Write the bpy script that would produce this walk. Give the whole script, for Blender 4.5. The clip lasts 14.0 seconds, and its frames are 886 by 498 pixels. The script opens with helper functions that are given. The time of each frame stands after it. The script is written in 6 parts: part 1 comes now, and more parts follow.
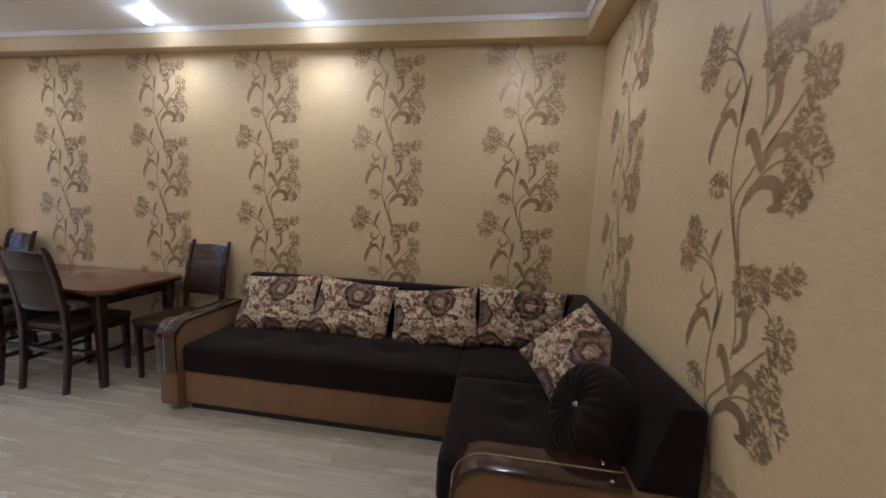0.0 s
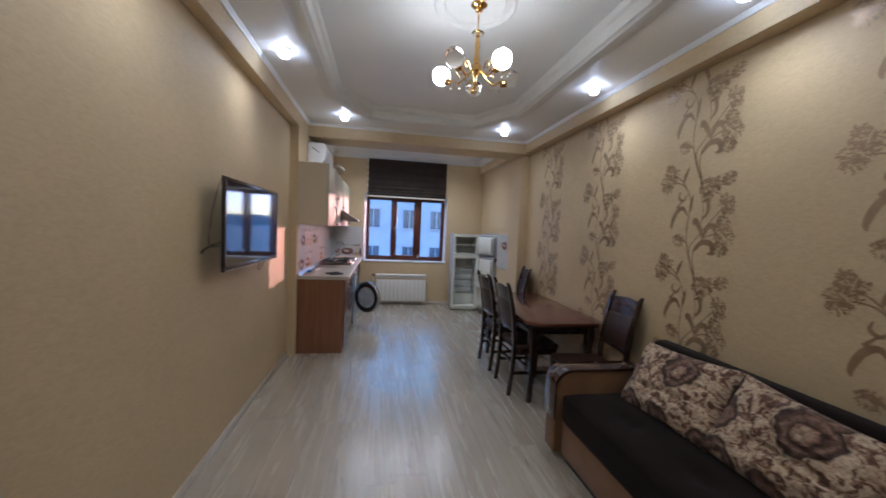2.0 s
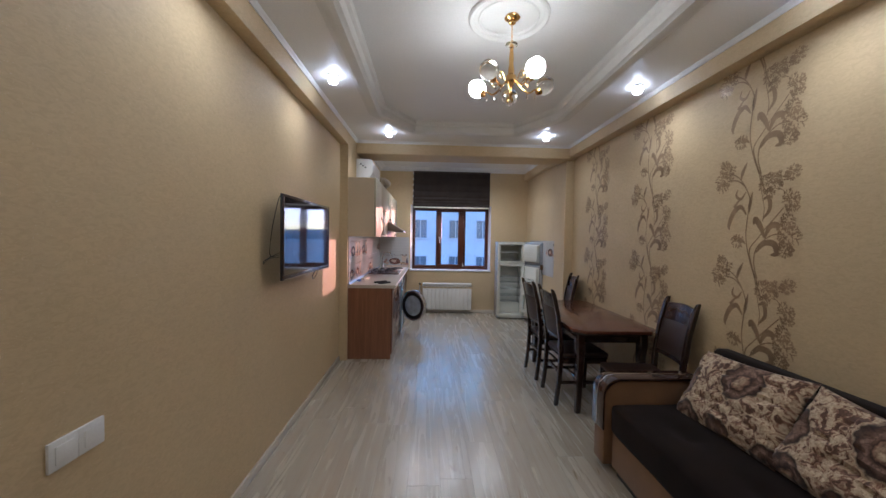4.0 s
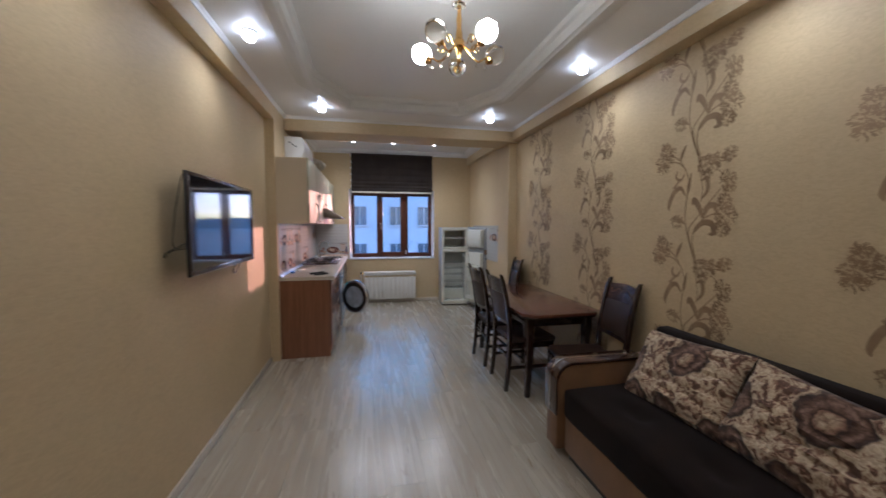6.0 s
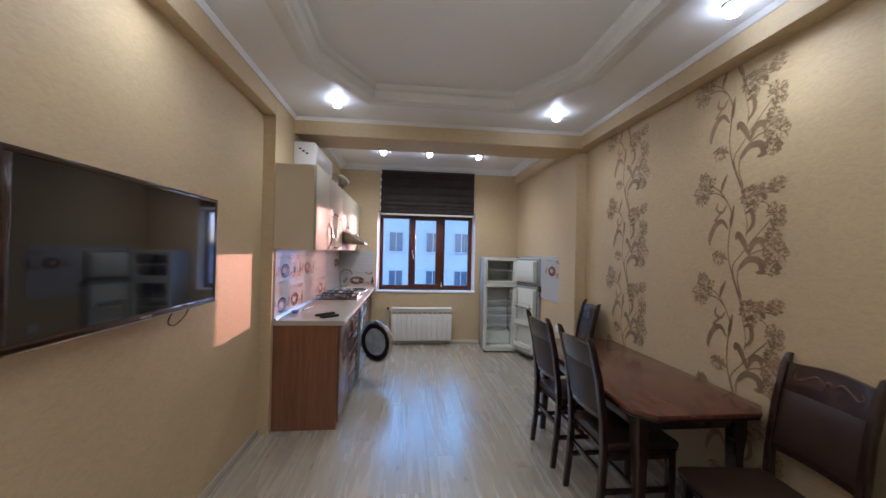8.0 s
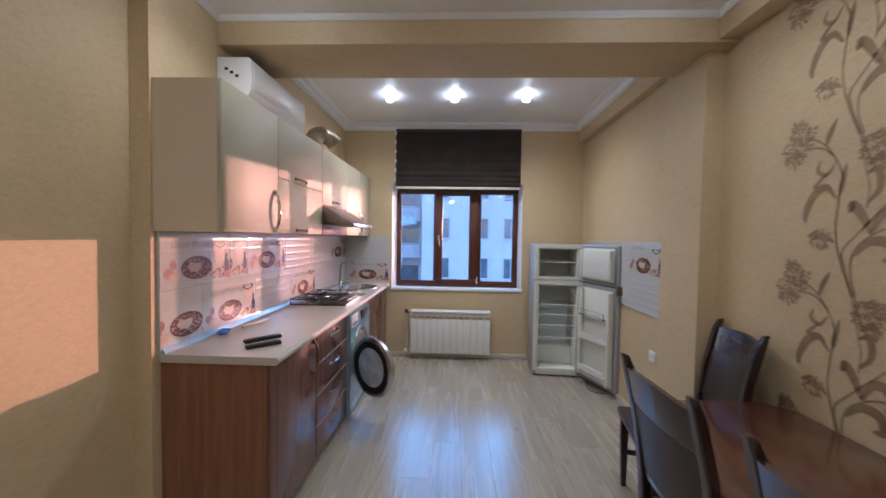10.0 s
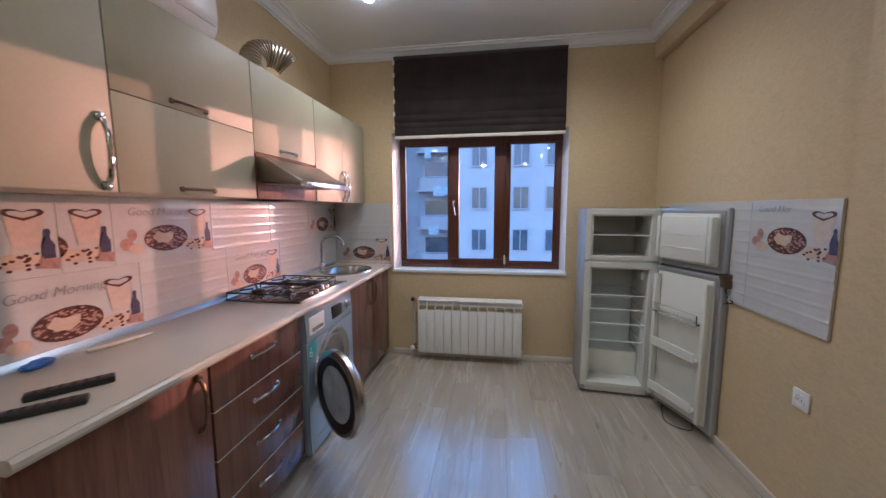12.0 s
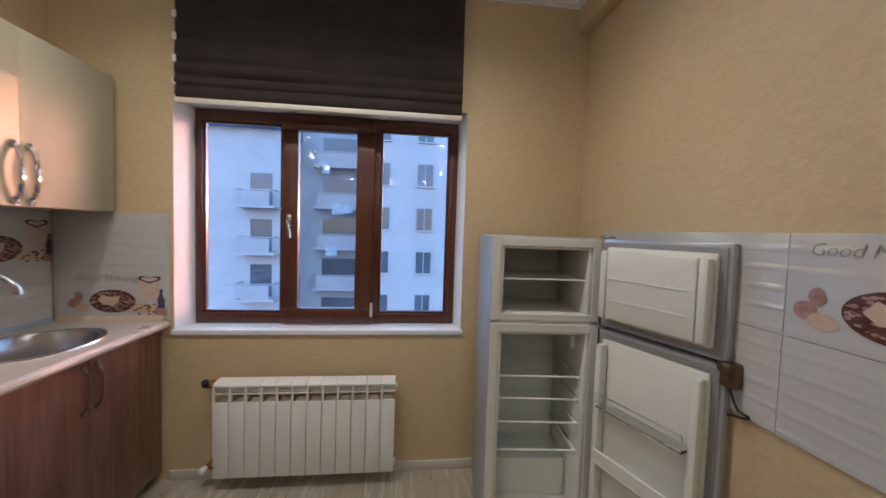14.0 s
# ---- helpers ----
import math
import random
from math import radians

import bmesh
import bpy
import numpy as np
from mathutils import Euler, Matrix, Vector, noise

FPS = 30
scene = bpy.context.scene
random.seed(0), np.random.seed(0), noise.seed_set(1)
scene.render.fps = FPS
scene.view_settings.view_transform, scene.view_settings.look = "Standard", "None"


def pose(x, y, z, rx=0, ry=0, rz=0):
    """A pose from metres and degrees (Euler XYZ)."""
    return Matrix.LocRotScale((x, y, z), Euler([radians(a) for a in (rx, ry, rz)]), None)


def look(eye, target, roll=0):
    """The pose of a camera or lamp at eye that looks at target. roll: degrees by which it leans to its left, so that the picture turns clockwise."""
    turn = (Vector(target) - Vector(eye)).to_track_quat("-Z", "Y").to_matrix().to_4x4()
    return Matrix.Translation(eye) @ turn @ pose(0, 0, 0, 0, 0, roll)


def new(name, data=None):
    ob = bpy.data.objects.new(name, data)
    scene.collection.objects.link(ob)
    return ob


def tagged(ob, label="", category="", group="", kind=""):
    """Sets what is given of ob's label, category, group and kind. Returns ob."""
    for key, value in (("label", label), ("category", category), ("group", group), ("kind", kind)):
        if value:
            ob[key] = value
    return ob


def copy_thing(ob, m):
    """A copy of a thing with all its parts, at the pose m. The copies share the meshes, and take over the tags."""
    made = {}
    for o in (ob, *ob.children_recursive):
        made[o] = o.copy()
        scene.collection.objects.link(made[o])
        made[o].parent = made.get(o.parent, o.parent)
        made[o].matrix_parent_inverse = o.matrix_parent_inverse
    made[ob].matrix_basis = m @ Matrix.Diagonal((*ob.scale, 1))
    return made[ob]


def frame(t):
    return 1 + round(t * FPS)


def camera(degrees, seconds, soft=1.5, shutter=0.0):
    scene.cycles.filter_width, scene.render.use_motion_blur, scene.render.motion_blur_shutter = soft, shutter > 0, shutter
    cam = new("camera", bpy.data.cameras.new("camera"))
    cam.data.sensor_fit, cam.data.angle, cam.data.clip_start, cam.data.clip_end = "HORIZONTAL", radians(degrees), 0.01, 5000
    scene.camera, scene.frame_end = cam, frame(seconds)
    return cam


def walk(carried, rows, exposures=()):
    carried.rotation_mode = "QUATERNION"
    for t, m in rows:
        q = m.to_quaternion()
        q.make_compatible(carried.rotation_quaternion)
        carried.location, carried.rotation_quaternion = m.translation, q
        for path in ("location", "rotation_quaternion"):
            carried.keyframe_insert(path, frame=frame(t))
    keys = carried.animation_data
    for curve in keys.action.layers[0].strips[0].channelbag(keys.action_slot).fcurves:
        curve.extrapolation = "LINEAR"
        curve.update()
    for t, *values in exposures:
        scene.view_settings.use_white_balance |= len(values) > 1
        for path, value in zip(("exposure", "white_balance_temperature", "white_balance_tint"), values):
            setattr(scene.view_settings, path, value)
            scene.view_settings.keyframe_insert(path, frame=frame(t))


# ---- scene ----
cam = camera(102.5, 14.0, shutter=0.3)
EXPO, SKY, SUN, SPOT, GLOBE, BULB = 4.08, 0.225, 0.195, 0.85, 3.1, 1.9
PATH = [
    (0, (-0.597, 0.848, 1.364), (1.368, 1.136, 1.133), 2.4),
    (0.5, (-0.331, 0.832, 1.42), (1.596, 1.293, 1.151), 1.4),
    (1, (-0.162, 0.869, 1.46), (1.484, 1.976, 1.202), 1.7),
    (1.5, (0.029, 0.882, 1.441), (1.171, 2.515, 1.269), 3.0),
    (2, (0.121, 0.715, 1.449), (0.465, 2.682, 1.341), 2.5),
    (2.5, (0.13, 0.672, 1.448), (0.288, 2.664, 1.371), 0.8),
    (3, (0.148, 0.66, 1.442), (0.266, 2.656, 1.384), 1.5),
    (3.2, (0.158, 0.648, 1.432), (0.248, 2.644, 1.361), 1.2),
    (5.3, (0.153, 0.672, 1.448), (0.23, 2.67, 1.406), 0.9),
    (5.5, (0.142, 0.697, 1.445), (0.239, 2.694, 1.382), 0.8),
    (6, (0.146, 0.859, 1.423), (0.553, 2.813, 1.29), 0.1),
    (6.5, (0.08, 1.096, 1.432), (0.904, 2.912, 1.287), 1.4),
    (7, (0.085, 1.301, 1.432), (0.493, 3.256, 1.324), 1.5),
    (7.5, (0.191, 1.537, 1.457), (0.394, 3.527, 1.443), 1.0),
    (7.7, (0.225, 1.667, 1.451), (0.431, 3.656, 1.474), 1.2),
    (9.8, (0.519, 3.133, 1.435), (0.61, 5.129, 1.343), 1.4),
    (10, (0.584, 3.242, 1.429), (0.505, 5.239, 1.367), 0.9),
    (10.5, (0.650, 3.509, 1.437), (0.463, 5.499, 1.338), 0.6),
    (11, (0.589, 3.83, 1.398), (0.537, 5.827, 1.308), 1.8),
    (11.5, (0.638, 4.083, 1.384), (0.471, 6.066, 1.186), 0.8),
    (12, (0.76, 4.273, 1.383), (0.459, 6.237, 1.161), -0.2),
    (12.5, (0.802, 4.533, 1.36), (0.745, 6.522, 1.163), 0.2),
    (13, (0.779, 4.871, 1.389), (0.909, 6.857, 1.186), 1.2),
    (13.5, (0.932, 5.174, 1.392), (1.052, 7.167, 1.274), 0.9),
    (14, (1.009, 5.461, 1.394), (1.228, 7.447, 1.296), 1.8),
]
walk(cam, [(t, look(eye, aim, lean)) for t, eye, aim, lean in PATH], [(t, EXPO + gain, kelvin, 14) for t, gain, kelvin in
      ((0.0, 0.46, 4800), (0.5, 0.46, 4750), (1.0, 0.42, 4620), (1.5, 0.20, 4680), (2.0, -0.16, 4700), (3.0, -0.12, 4800), (6.0, -0.20, 4850), (7.0, 0.03, 4800),
       (7.5, 0.03, 4800), (10.0, 0.08, 4850), (11.0, -0.12, 4800), (12.0, -0.20, 4950), (12.5, -0.22, 5000), (13.0, -0.26, 5150), (14.0, -0.22, 5450))])

# ---- light ----
SUN_DIR = Vector((0.516, 0.855, 0.0535)).normalized()
world = bpy.data.worlds.new("dusk_sky")
scene.world = world
world.use_nodes = True
wn = world.node_tree.nodes
sky = wn.new("ShaderNodeTexSky")
sky.sky_type = "NISHITA"
sky.sun_disc = False
sky.sun_elevation = radians(2.8)
sky.sun_rotation = math.atan2(SUN_DIR.x, SUN_DIR.y)
sky.altitude = 50
sky.air_density, sky.dust_density, sky.ozone_density = 1.1, 0.0, 3.0
glow_cap = wn.new("ShaderNodeMix")               # sky colour capped at pale lavender, which dims the glow round the sun
glow_cap.data_type, glow_cap.blend_type = "RGBA", "DARKEN"
glow_cap.inputs[0].default_value = 0.85
glow_cap.inputs[7].default_value = (1.15, 0.98, 1.30, 1)
world.node_tree.links.new(sky.outputs[0], glow_cap.inputs[6])
world.node_tree.links.new(glow_cap.outputs[2], wn["Background"].inputs[0])
wn["Background"].inputs[1].default_value = SKY

sun = bpy.data.lights.new("sun", "SUN")
sun.energy, sun.angle, sun.color = SUN, radians(0.45), (1.0, 0.42, 0.24)
new("sun", sun).matrix_world = look((0, 0, 0), -SUN_DIR)


def downlight(x, y, z, watts, cone=160):
    li = bpy.data.lights.new("downlight_beam", "SPOT")
    li.energy, li.spot_size, li.spot_blend, li.shadow_soft_size, li.color = watts, radians(cone), 1.0, 0.03, (1.0, 0.87, 0.69)
    new("downlight_beam", li).matrix_world = look((x, y, z - 0.085), (x, y + 0.001, 0))


# The last two, at y 0.74, are unseen, added to brighten the sofa corner.
LIVING_SPOTS = [(1.76, 2.18), (1.76, 3.39), (1.503, 4.78), (-0.58, 2.18), (-0.58, 3.39), (-0.316, 4.78), (1.503, 0.74), (-0.316, 0.74)]
KITCHEN_SPOTS = [(-0.07, 6.60), (0.54, 6.60), (1.20, 6.60)]
ZB, ZT, ZK = 2.645, 2.735, 2.765      # border, tray and kitchen ceilings
for sx, sy in LIVING_SPOTS:
    downlight(sx, sy, ZB, SPOT * (0.9 if sx > 0 else 0.85))
for sx, sy in KITCHEN_SPOTS:
    downlight(sx, sy, ZK, SPOT * 2.2)


# ---- materials ----
def nodes_of(name):
    m = bpy.data.materials.new(name)
    m.use_nodes = True
    nt = m.node_tree
    return m, nt, nt.nodes["Principled BSDF"], nt.nodes, nt.links


def coords(nt, scale=(1, 1, 1), jitter=False):
    n, l = nt.nodes, nt.links
    tc, mp = n.new("ShaderNodeTexCoord"), n.new("ShaderNodeMapping")
    mp.inputs["Scale"].default_value = scale
    l.new(tc.outputs["Object"], mp.inputs["Vector"])
    if jitter:
        info, mul = n.new("ShaderNodeObjectInfo"), n.new("ShaderNodeMath")
        mul.operation = "MULTIPLY"
        mul.inputs[1].default_value = 37.0
        l.new(info.outputs["Random"], mul.inputs[0])
        l.new(mul.outputs[0], mp.inputs["Location"])
    return mp.outputs[0]


def noise_tex(nt, vec, scale, detail=4.0, rough=0.55, distort=0.0):
    t = nt.nodes.new("ShaderNodeTexNoise")
    t.inputs["Scale"].default_value, t.inputs["Detail"].default_value = scale, detail
    t.inputs["Roughness"].default_value, t.inputs["Distortion"].default_value = rough, distort
    nt.links.new(vec, t.inputs["Vector"])
    return t.outputs["Fac"]


def ramp(nt, fac, stops):
    r = nt.nodes.new("ShaderNodeValToRGB")
    while len(r.color_ramp.elements) < len(stops):
        r.color_ramp.elements.new(0.5)
    for e, (p, c) in zip(r.color_ramp.elements, stops):
        e.position, e.color = p, (*c, 1)
    nt.links.new(fac, r.inputs[0])
    return r.outputs[0]


def mixed(nt, a, b, fac, mode="MIX"):
    x = nt.nodes.new("ShaderNodeMix")
    x.data_type, x.blend_type = "RGBA", mode
    for sock, val in ((x.inputs[0], fac), (x.inputs[6], a), (x.inputs[7], b)):
        if isinstance(val, bpy.types.NodeSocket):
            nt.links.new(val, sock)
        elif isinstance(val, tuple):
            sock.default_value = (*val, 1)
        else:
            sock.default_value = val
    return x.outputs[2]


def bumped(nt, bsdf, height, strength, dist=0.002):
    b = nt.nodes.new("ShaderNodeBump")
    b.inputs["Strength"].default_value, b.inputs["Distance"].default_value = strength, dist
    nt.links.new(height, b.inputs["Height"])
    nt.links.new(b.outputs[0], bsdf.inputs["Normal"])


def shade(c, k):
    return tuple(min(1.0, v * k) for v in c)


def plain(name, c, rough=0.5, metal=0.0, var=0.12, scale=3.0, grain=60.0, bump=0.05, coat=0.0):
    """Paint, plastic, metal: a broad mottle, a fine grain and a slight relief."""
    m, nt, p, n, l = nodes_of(name)
    v = coords(nt)
    big, fine = noise_tex(nt, v, scale), noise_tex(nt, v, grain, 2.0)
    col = ramp(nt, big, [(0.3, shade(c, 1 - var)), (0.7, shade(c, 1 + var * 0.6))])
    l.new(mixed(nt, col, ramp(nt, fine, [(0.3, (0.9,) * 3), (0.7, (1.0,) * 3)]), 0.5, "MULTIPLY"), p.inputs["Base Color"])
    rr = n.new("ShaderNodeMapRange")
    rr.inputs["To Min"].default_value, rr.inputs["To Max"].default_value = max(0.02, rough * 0.94), min(1, rough * 1.06)
    l.new(big, rr.inputs["Value"])
    l.new(rr.outputs[0], p.inputs["Roughness"])
    p.inputs["Metallic"].default_value = metal
    p.inputs["Coat Weight"].default_value = coat
    p.inputs["Coat Roughness"].default_value = 0.08
    if bump:
        bumped(nt, p, fine, bump)
    return m


def wood(name, dark, light, scale=(30, 2.0, 30), rough=0.35, coat=0.0, jitter=False, bump=0.05):
    m, nt, p, n, l = nodes_of(name)
    v = coords(nt, scale, jitter)
    g1 = noise_tex(nt, v, 1.0, 6.0, 0.65, 0.6)
    g2 = noise_tex(nt, coords(nt, tuple(s * 4 for s in scale), jitter), 1.0, 3.0)
    mid = tuple((a + b) / 2 for a, b in zip(dark, light))
    col = ramp(nt, g1, [(0.25, dark), (0.5, mid), (0.75, light)])
    l.new(mixed(nt, col, ramp(nt, g2, [(0.3, (0.78,) * 3), (0.65, (1.0,) * 3)]), 0.7, "MULTIPLY"), p.inputs["Base Color"])
    p.inputs["Roughness"].default_value = rough
    p.inputs["Coat Weight"].default_value = coat
    p.inputs["Coat Roughness"].default_value = 0.1
    bumped(nt, p, g2, bump, 0.001)
    return m


def wallpaper(name, c):
    m, nt, p, n, l = nodes_of(name)
    v = coords(nt)
    big = noise_tex(nt, v, 1.3, 3.0)
    emb = noise_tex(nt, coords(nt, (0.7, 0.7, 1.6)), 42.0, 4.0, 0.65, 1.2)
    fine = noise_tex(nt, v, 420.0, 2.0)
    col = ramp(nt, big, [(0.3, shade(c, 0.95)), (0.7, shade(c, 1.04))])
    col = mixed(nt, col, ramp(nt, emb, [(0.36, (0.80, 0.77, 0.73)), (0.60, (1.0, 1.0, 1.0))]), 0.55, "MULTIPLY")
    glit = ramp(nt, noise_tex(nt, v, 330.0, 0.0), [(0.80, (0, 0, 0)), (0.86, (0.45, 0.45, 0.45))])
    l.new(mixed(nt, col, (0.85, 0.78, 0.62), glit), p.inputs["Base Color"])
    rr = n.new("ShaderNodeMapRange")
    rr.inputs["To Min"].default_value, rr.inputs["To Max"].default_value = 0.42, 0.72
    l.new(emb, rr.inputs["Value"])
    l.new(rr.outputs[0], p.inputs["Roughness"])
    add = n.new("ShaderNodeMath")
    add.operation = "ADD"
    l.new(emb, add.inputs[0])
    l.new(fine, add.inputs[1])
    bumped(nt, p, add.outputs[0], 0.17, 0.003)
    return m


def laminate(name):
    """Pale greyed oak planks: long grain, brown streaks and small knots, each plank of its own tone."""
    m, nt, p, n, l = nodes_of(name)
    v = coords(nt, (16, 1.3, 16), True)
    g1 = noise_tex(nt, v, 1.0, 5.0, 0.6, 0.9)
    g2 = noise_tex(nt, coords(nt, (110, 4, 110), True), 1.0, 3.0)
    streak = noise_tex(nt, coords(nt, (13, 0.8, 13), True), 1.0, 3.0, 0.6, 1.8)
    knots = noise_tex(nt, coords(nt, (26, 7, 26), True), 1.0, 1.0, 0.4, 0.6)
    col = ramp(nt, g1, [(0.25, (0.395, 0.346, 0.264)), (0.45, (0.465, 0.420, 0.330)), (0.75, (0.505, 0.466, 0.376))])
    col = mixed(nt, col, ramp(nt, g2, [(0.3, (0.86, 0.84, 0.82)), (0.6, (1, 1, 1))]), 0.38, "MULTIPLY")
    col = mixed(nt, col, ramp(nt, streak, [(0.52, (1, 1, 1)), (0.70, (0.64, 0.58, 0.49))]), 0.34, "MULTIPLY")
    col = mixed(nt, col, ramp(nt, knots, [(0.70, (1, 1, 1)), (0.78, (0.50, 0.41, 0.30))]), 0.75, "MULTIPLY")
    info = n.new("ShaderNodeObjectInfo")
    l.new(mixed(nt, col, ramp(nt, info.outputs["Random"], [(0.0, (0.89, 0.875, 0.85)), (1.0, (1, 1, 1))]), 1.0, "MULTIPLY"), p.inputs["Base Color"])
    rr = n.new("ShaderNodeMapRange")
    rr.inputs["To Min"].default_value, rr.inputs["To Max"].default_value = 0.23, 0.31
    p.inputs["Specular IOR Level"].default_value = 1.0
    l.new(g1, rr.inputs["Value"])
    l.new(rr.outputs[0], p.inputs["Roughness"])
    p.inputs["Coat Weight"].default_value, p.inputs["Coat Roughness"].default_value = 0.6, 0.27
    bumped(nt, p, g2, 0.05, 0.0006)
    return m


def cushion_print(name):
    """Cream cloth printed with large brown ringed roses and small sprigs."""
    m, nt, p, n, l = nodes_of(name)
    v = coords(nt, (1, 0.25, 1))
    warp = n.new("ShaderNodeTexNoise")
    warp.inputs["Scale"].default_value, warp.inputs["Detail"].default_value = 13.0, 3.0
    l.new(v, warp.inputs["Vector"])
    vec = mixed(nt, v, warp.outputs["Color"], 0.075)
    rose = n.new("ShaderNodeTexVoronoi")
    rose.inputs["Scale"].default_value, rose.inputs["Randomness"].default_value = 4.1, 0.55
    l.new(vec, rose.inputs["Vector"])
    petal = n.new("ShaderNodeTexVoronoi")
    petal.feature = "DISTANCE_TO_EDGE"
    petal.inputs["Scale"].default_value = 30.0
    l.new(vec, petal.inputs["Vector"])
    cream, pink, brown, dark = (0.53, 0.42, 0.27), (0.27, 0.150, 0.090), (0.105, 0.052, 0.030), (0.034, 0.014, 0.008)
    bands = ramp(nt, rose.outputs["Distance"], [(0.0, pink), (0.08, cream), (0.15, pink), (0.175, dark), (0.20, brown), (0.27, (0.27, 0.17, 0.115)), (0.33, brown), (0.375, dark), (0.41, cream)])
    veins = ramp(nt, petal.outputs["Distance"], [(0.0, (0.42, 0.36, 0.32)), (0.10, (0.80, 0.76, 0.72)), (0.25, (1, 1, 1))])
    flower = mixed(nt, bands, veins, 0.85, "MULTIPLY")
    sprig = noise_tex(nt, vec, 24.0, 3.0, 0.6, 1.4)
    ground = ramp(nt, sprig, [(0.40, brown), (0.46, pink), (0.52, cream), (0.64, (0.58, 0.47, 0.32)), (0.72, pink)])
    inside = ramp(nt, rose.outputs["Distance"], [(0.385, (1, 1, 1)), (0.425, (0, 0, 0))])
    speck = ramp(nt, noise_tex(nt, v, 75.0, 4.0, 0.7), [(0.40, (0.48, 0.42, 0.38)), (0.56, (1, 1, 1))])
    l.new(mixed(nt, mixed(nt, ground, flower, inside), speck, 0.7, "MULTIPLY"), p.inputs["Base Color"])
    p.inputs["Roughness"].default_value = 0.85
    p.inputs["Sheen Weight"].default_value = 0.15
    bumped(nt, p, noise_tex(nt, v, 300.0, 2.0), 0.25, 0.001)
    return m


def cloth(name, c, rough=0.9, sheen=0.3, weave=240.0, var=0.25, gloss=0.5):
    m, nt, p, n, l = nodes_of(name)
    v = coords(nt)
    col = ramp(nt, noise_tex(nt, v, 5.0, 4.0), [(0.3, shade(c, 1 - var)), (0.7, shade(c, 1 + var))])
    fine = noise_tex(nt, v, weave, 2.0)
    l.new(mixed(nt, col, ramp(nt, fine, [(0.3, (0.7,) * 3), (0.7, (1.0,) * 3)]), 0.6, "MULTIPLY"), p.inputs["Base Color"])
    p.inputs["Roughness"].default_value = rough
    p.inputs["Sheen Weight"].default_value = sheen
    p.inputs["Specular IOR Level"].default_value = gloss
    bumped(nt, p, fine, 0.3, 0.001)
    return m


def glowing(name, c, strength):
    m, nt, p, n, l = nodes_of(name)
    p.inputs["Base Color"].default_value = (0.9, 0.9, 0.9, 1)
    p.inputs["Emission Color"].default_value = (*c, 1)
    p.inputs["Emission Strength"].default_value = strength
    return m


def glassy(name, c=(1, 1, 1), rough=0.0, ior=1.45):
    m, nt, p, n, l = nodes_of(name)
    p.inputs["Base Color"].default_value = (*c, 1)
    p.inputs["Transmission Weight"].default_value = 1.0
    p.inputs["Roughness"].default_value, p.inputs["IOR"].default_value = rough, ior
    return m


M_WALL = wallpaper("embossed_wallpaper", (0.61, 0.482, 0.280))
M_VINE = plain("printed_bronze", (0.350, 0.244, 0.140), 0.36, 0.25, 0.25, 9, 160, 0.15)
M_PAINT = plain("ceiling_paint", (0.88, 0.88, 0.88), 0.42, 0, 0.03, 1.2, 90, 0.03)
M_TRIM = plain("white_plaster", (0.80, 0.80, 0.79), 0.4, 0, 0.04, 5, 120, 0.04)
M_FLOOR = laminate("laminate_oak")
M_JOINT = plain("floor_joint", (0.16, 0.13, 0.10), 0.7)
M_BASE = plain("pale_baseboard", (0.62, 0.56, 0.47), 0.22)
M_PVC = wood("brown_foil", (0.055, 0.016, 0.008), (0.135, 0.045, 0.022), (60, 60, 4), 0.28, 0.3)
M_REVEAL = plain("white_reveal", (0.82, 0.84, 0.86), 0.4, 0, 0.05)
M_GLASS = glassy("window_glass", (0.97, 0.98, 1.0))
M_BLIND = cloth("brown_blind_cloth", (0.052, 0.036, 0.028), 0.75, 0.15, 300)
M_RAIL = plain("cream_rail", (0.70, 0.66, 0.55), 0.35)
M_HOOD = plain("brown_steel", (0.25, 0.205, 0.17), 0.30, 0.85, 0.1, 6, 300, 0.04)
M_CREAM = plain("gloss_cream", (0.395, 0.376, 0.262), 0.5, 0, 0.03, 2, 90, 0.02, 0.0)
M_SIDE = plain("matt_cream", (0.62, 0.52, 0.36), 0.4, 0, 0.05, 2, 120, 0.04)
M_FRONT = wood("walnut_front", (0.095, 0.040, 0.028), (0.235, 0.105, 0.070), (34, 34, 1.6), 0.24, 0.3)
M_END = wood("walnut_end", (0.165, 0.066, 0.030), (0.300, 0.135, 0.065), (40, 40, 1.8), 0.35, 0.2)
M_TOP = plain("speckled_worktop", (0.50, 0.455, 0.375), 0.28, 0, 0.06, 3, 260, 0.04)
M_CHROME = plain("brushed_chrome", (0.62, 0.61, 0.60), 0.18, 1.0, 0.06, 8, 200, 0.03)
M_STEEL = plain("stainless_steel", (0.50, 0.50, 0.51), 0.26, 1.0, 0.08, 6, 300, 0.04)
M_BRONZE = plain("aged_bronze", (0.20, 0.13, 0.08), 0.3, 0.9, 0.2, 20, 120)
M_BLACK = plain("black_plastic", (0.012, 0.012, 0.013), 0.35, 0, 0.2, 6, 120, 0.04)
M_IRON = plain("cast_iron", (0.020, 0.019, 0.019), 0.6, 0.2, 0.2, 20, 160, 0.2)
M_HOB = plain("dark_brown_enamel", (0.045, 0.022, 0.016), 0.15, 0, 0.15, 5, 120, 0.03, 0.6)
M_SCREEN = plain("tv_screen", (0.004, 0.004, 0.007), 0.035, 0, 0.05, 3, 50, 0, 0.7)
M_WHITE = plain("white_plastic", (0.80, 0.80, 0.78), 0.3, 0, 0.03, 4, 120, 0.02)
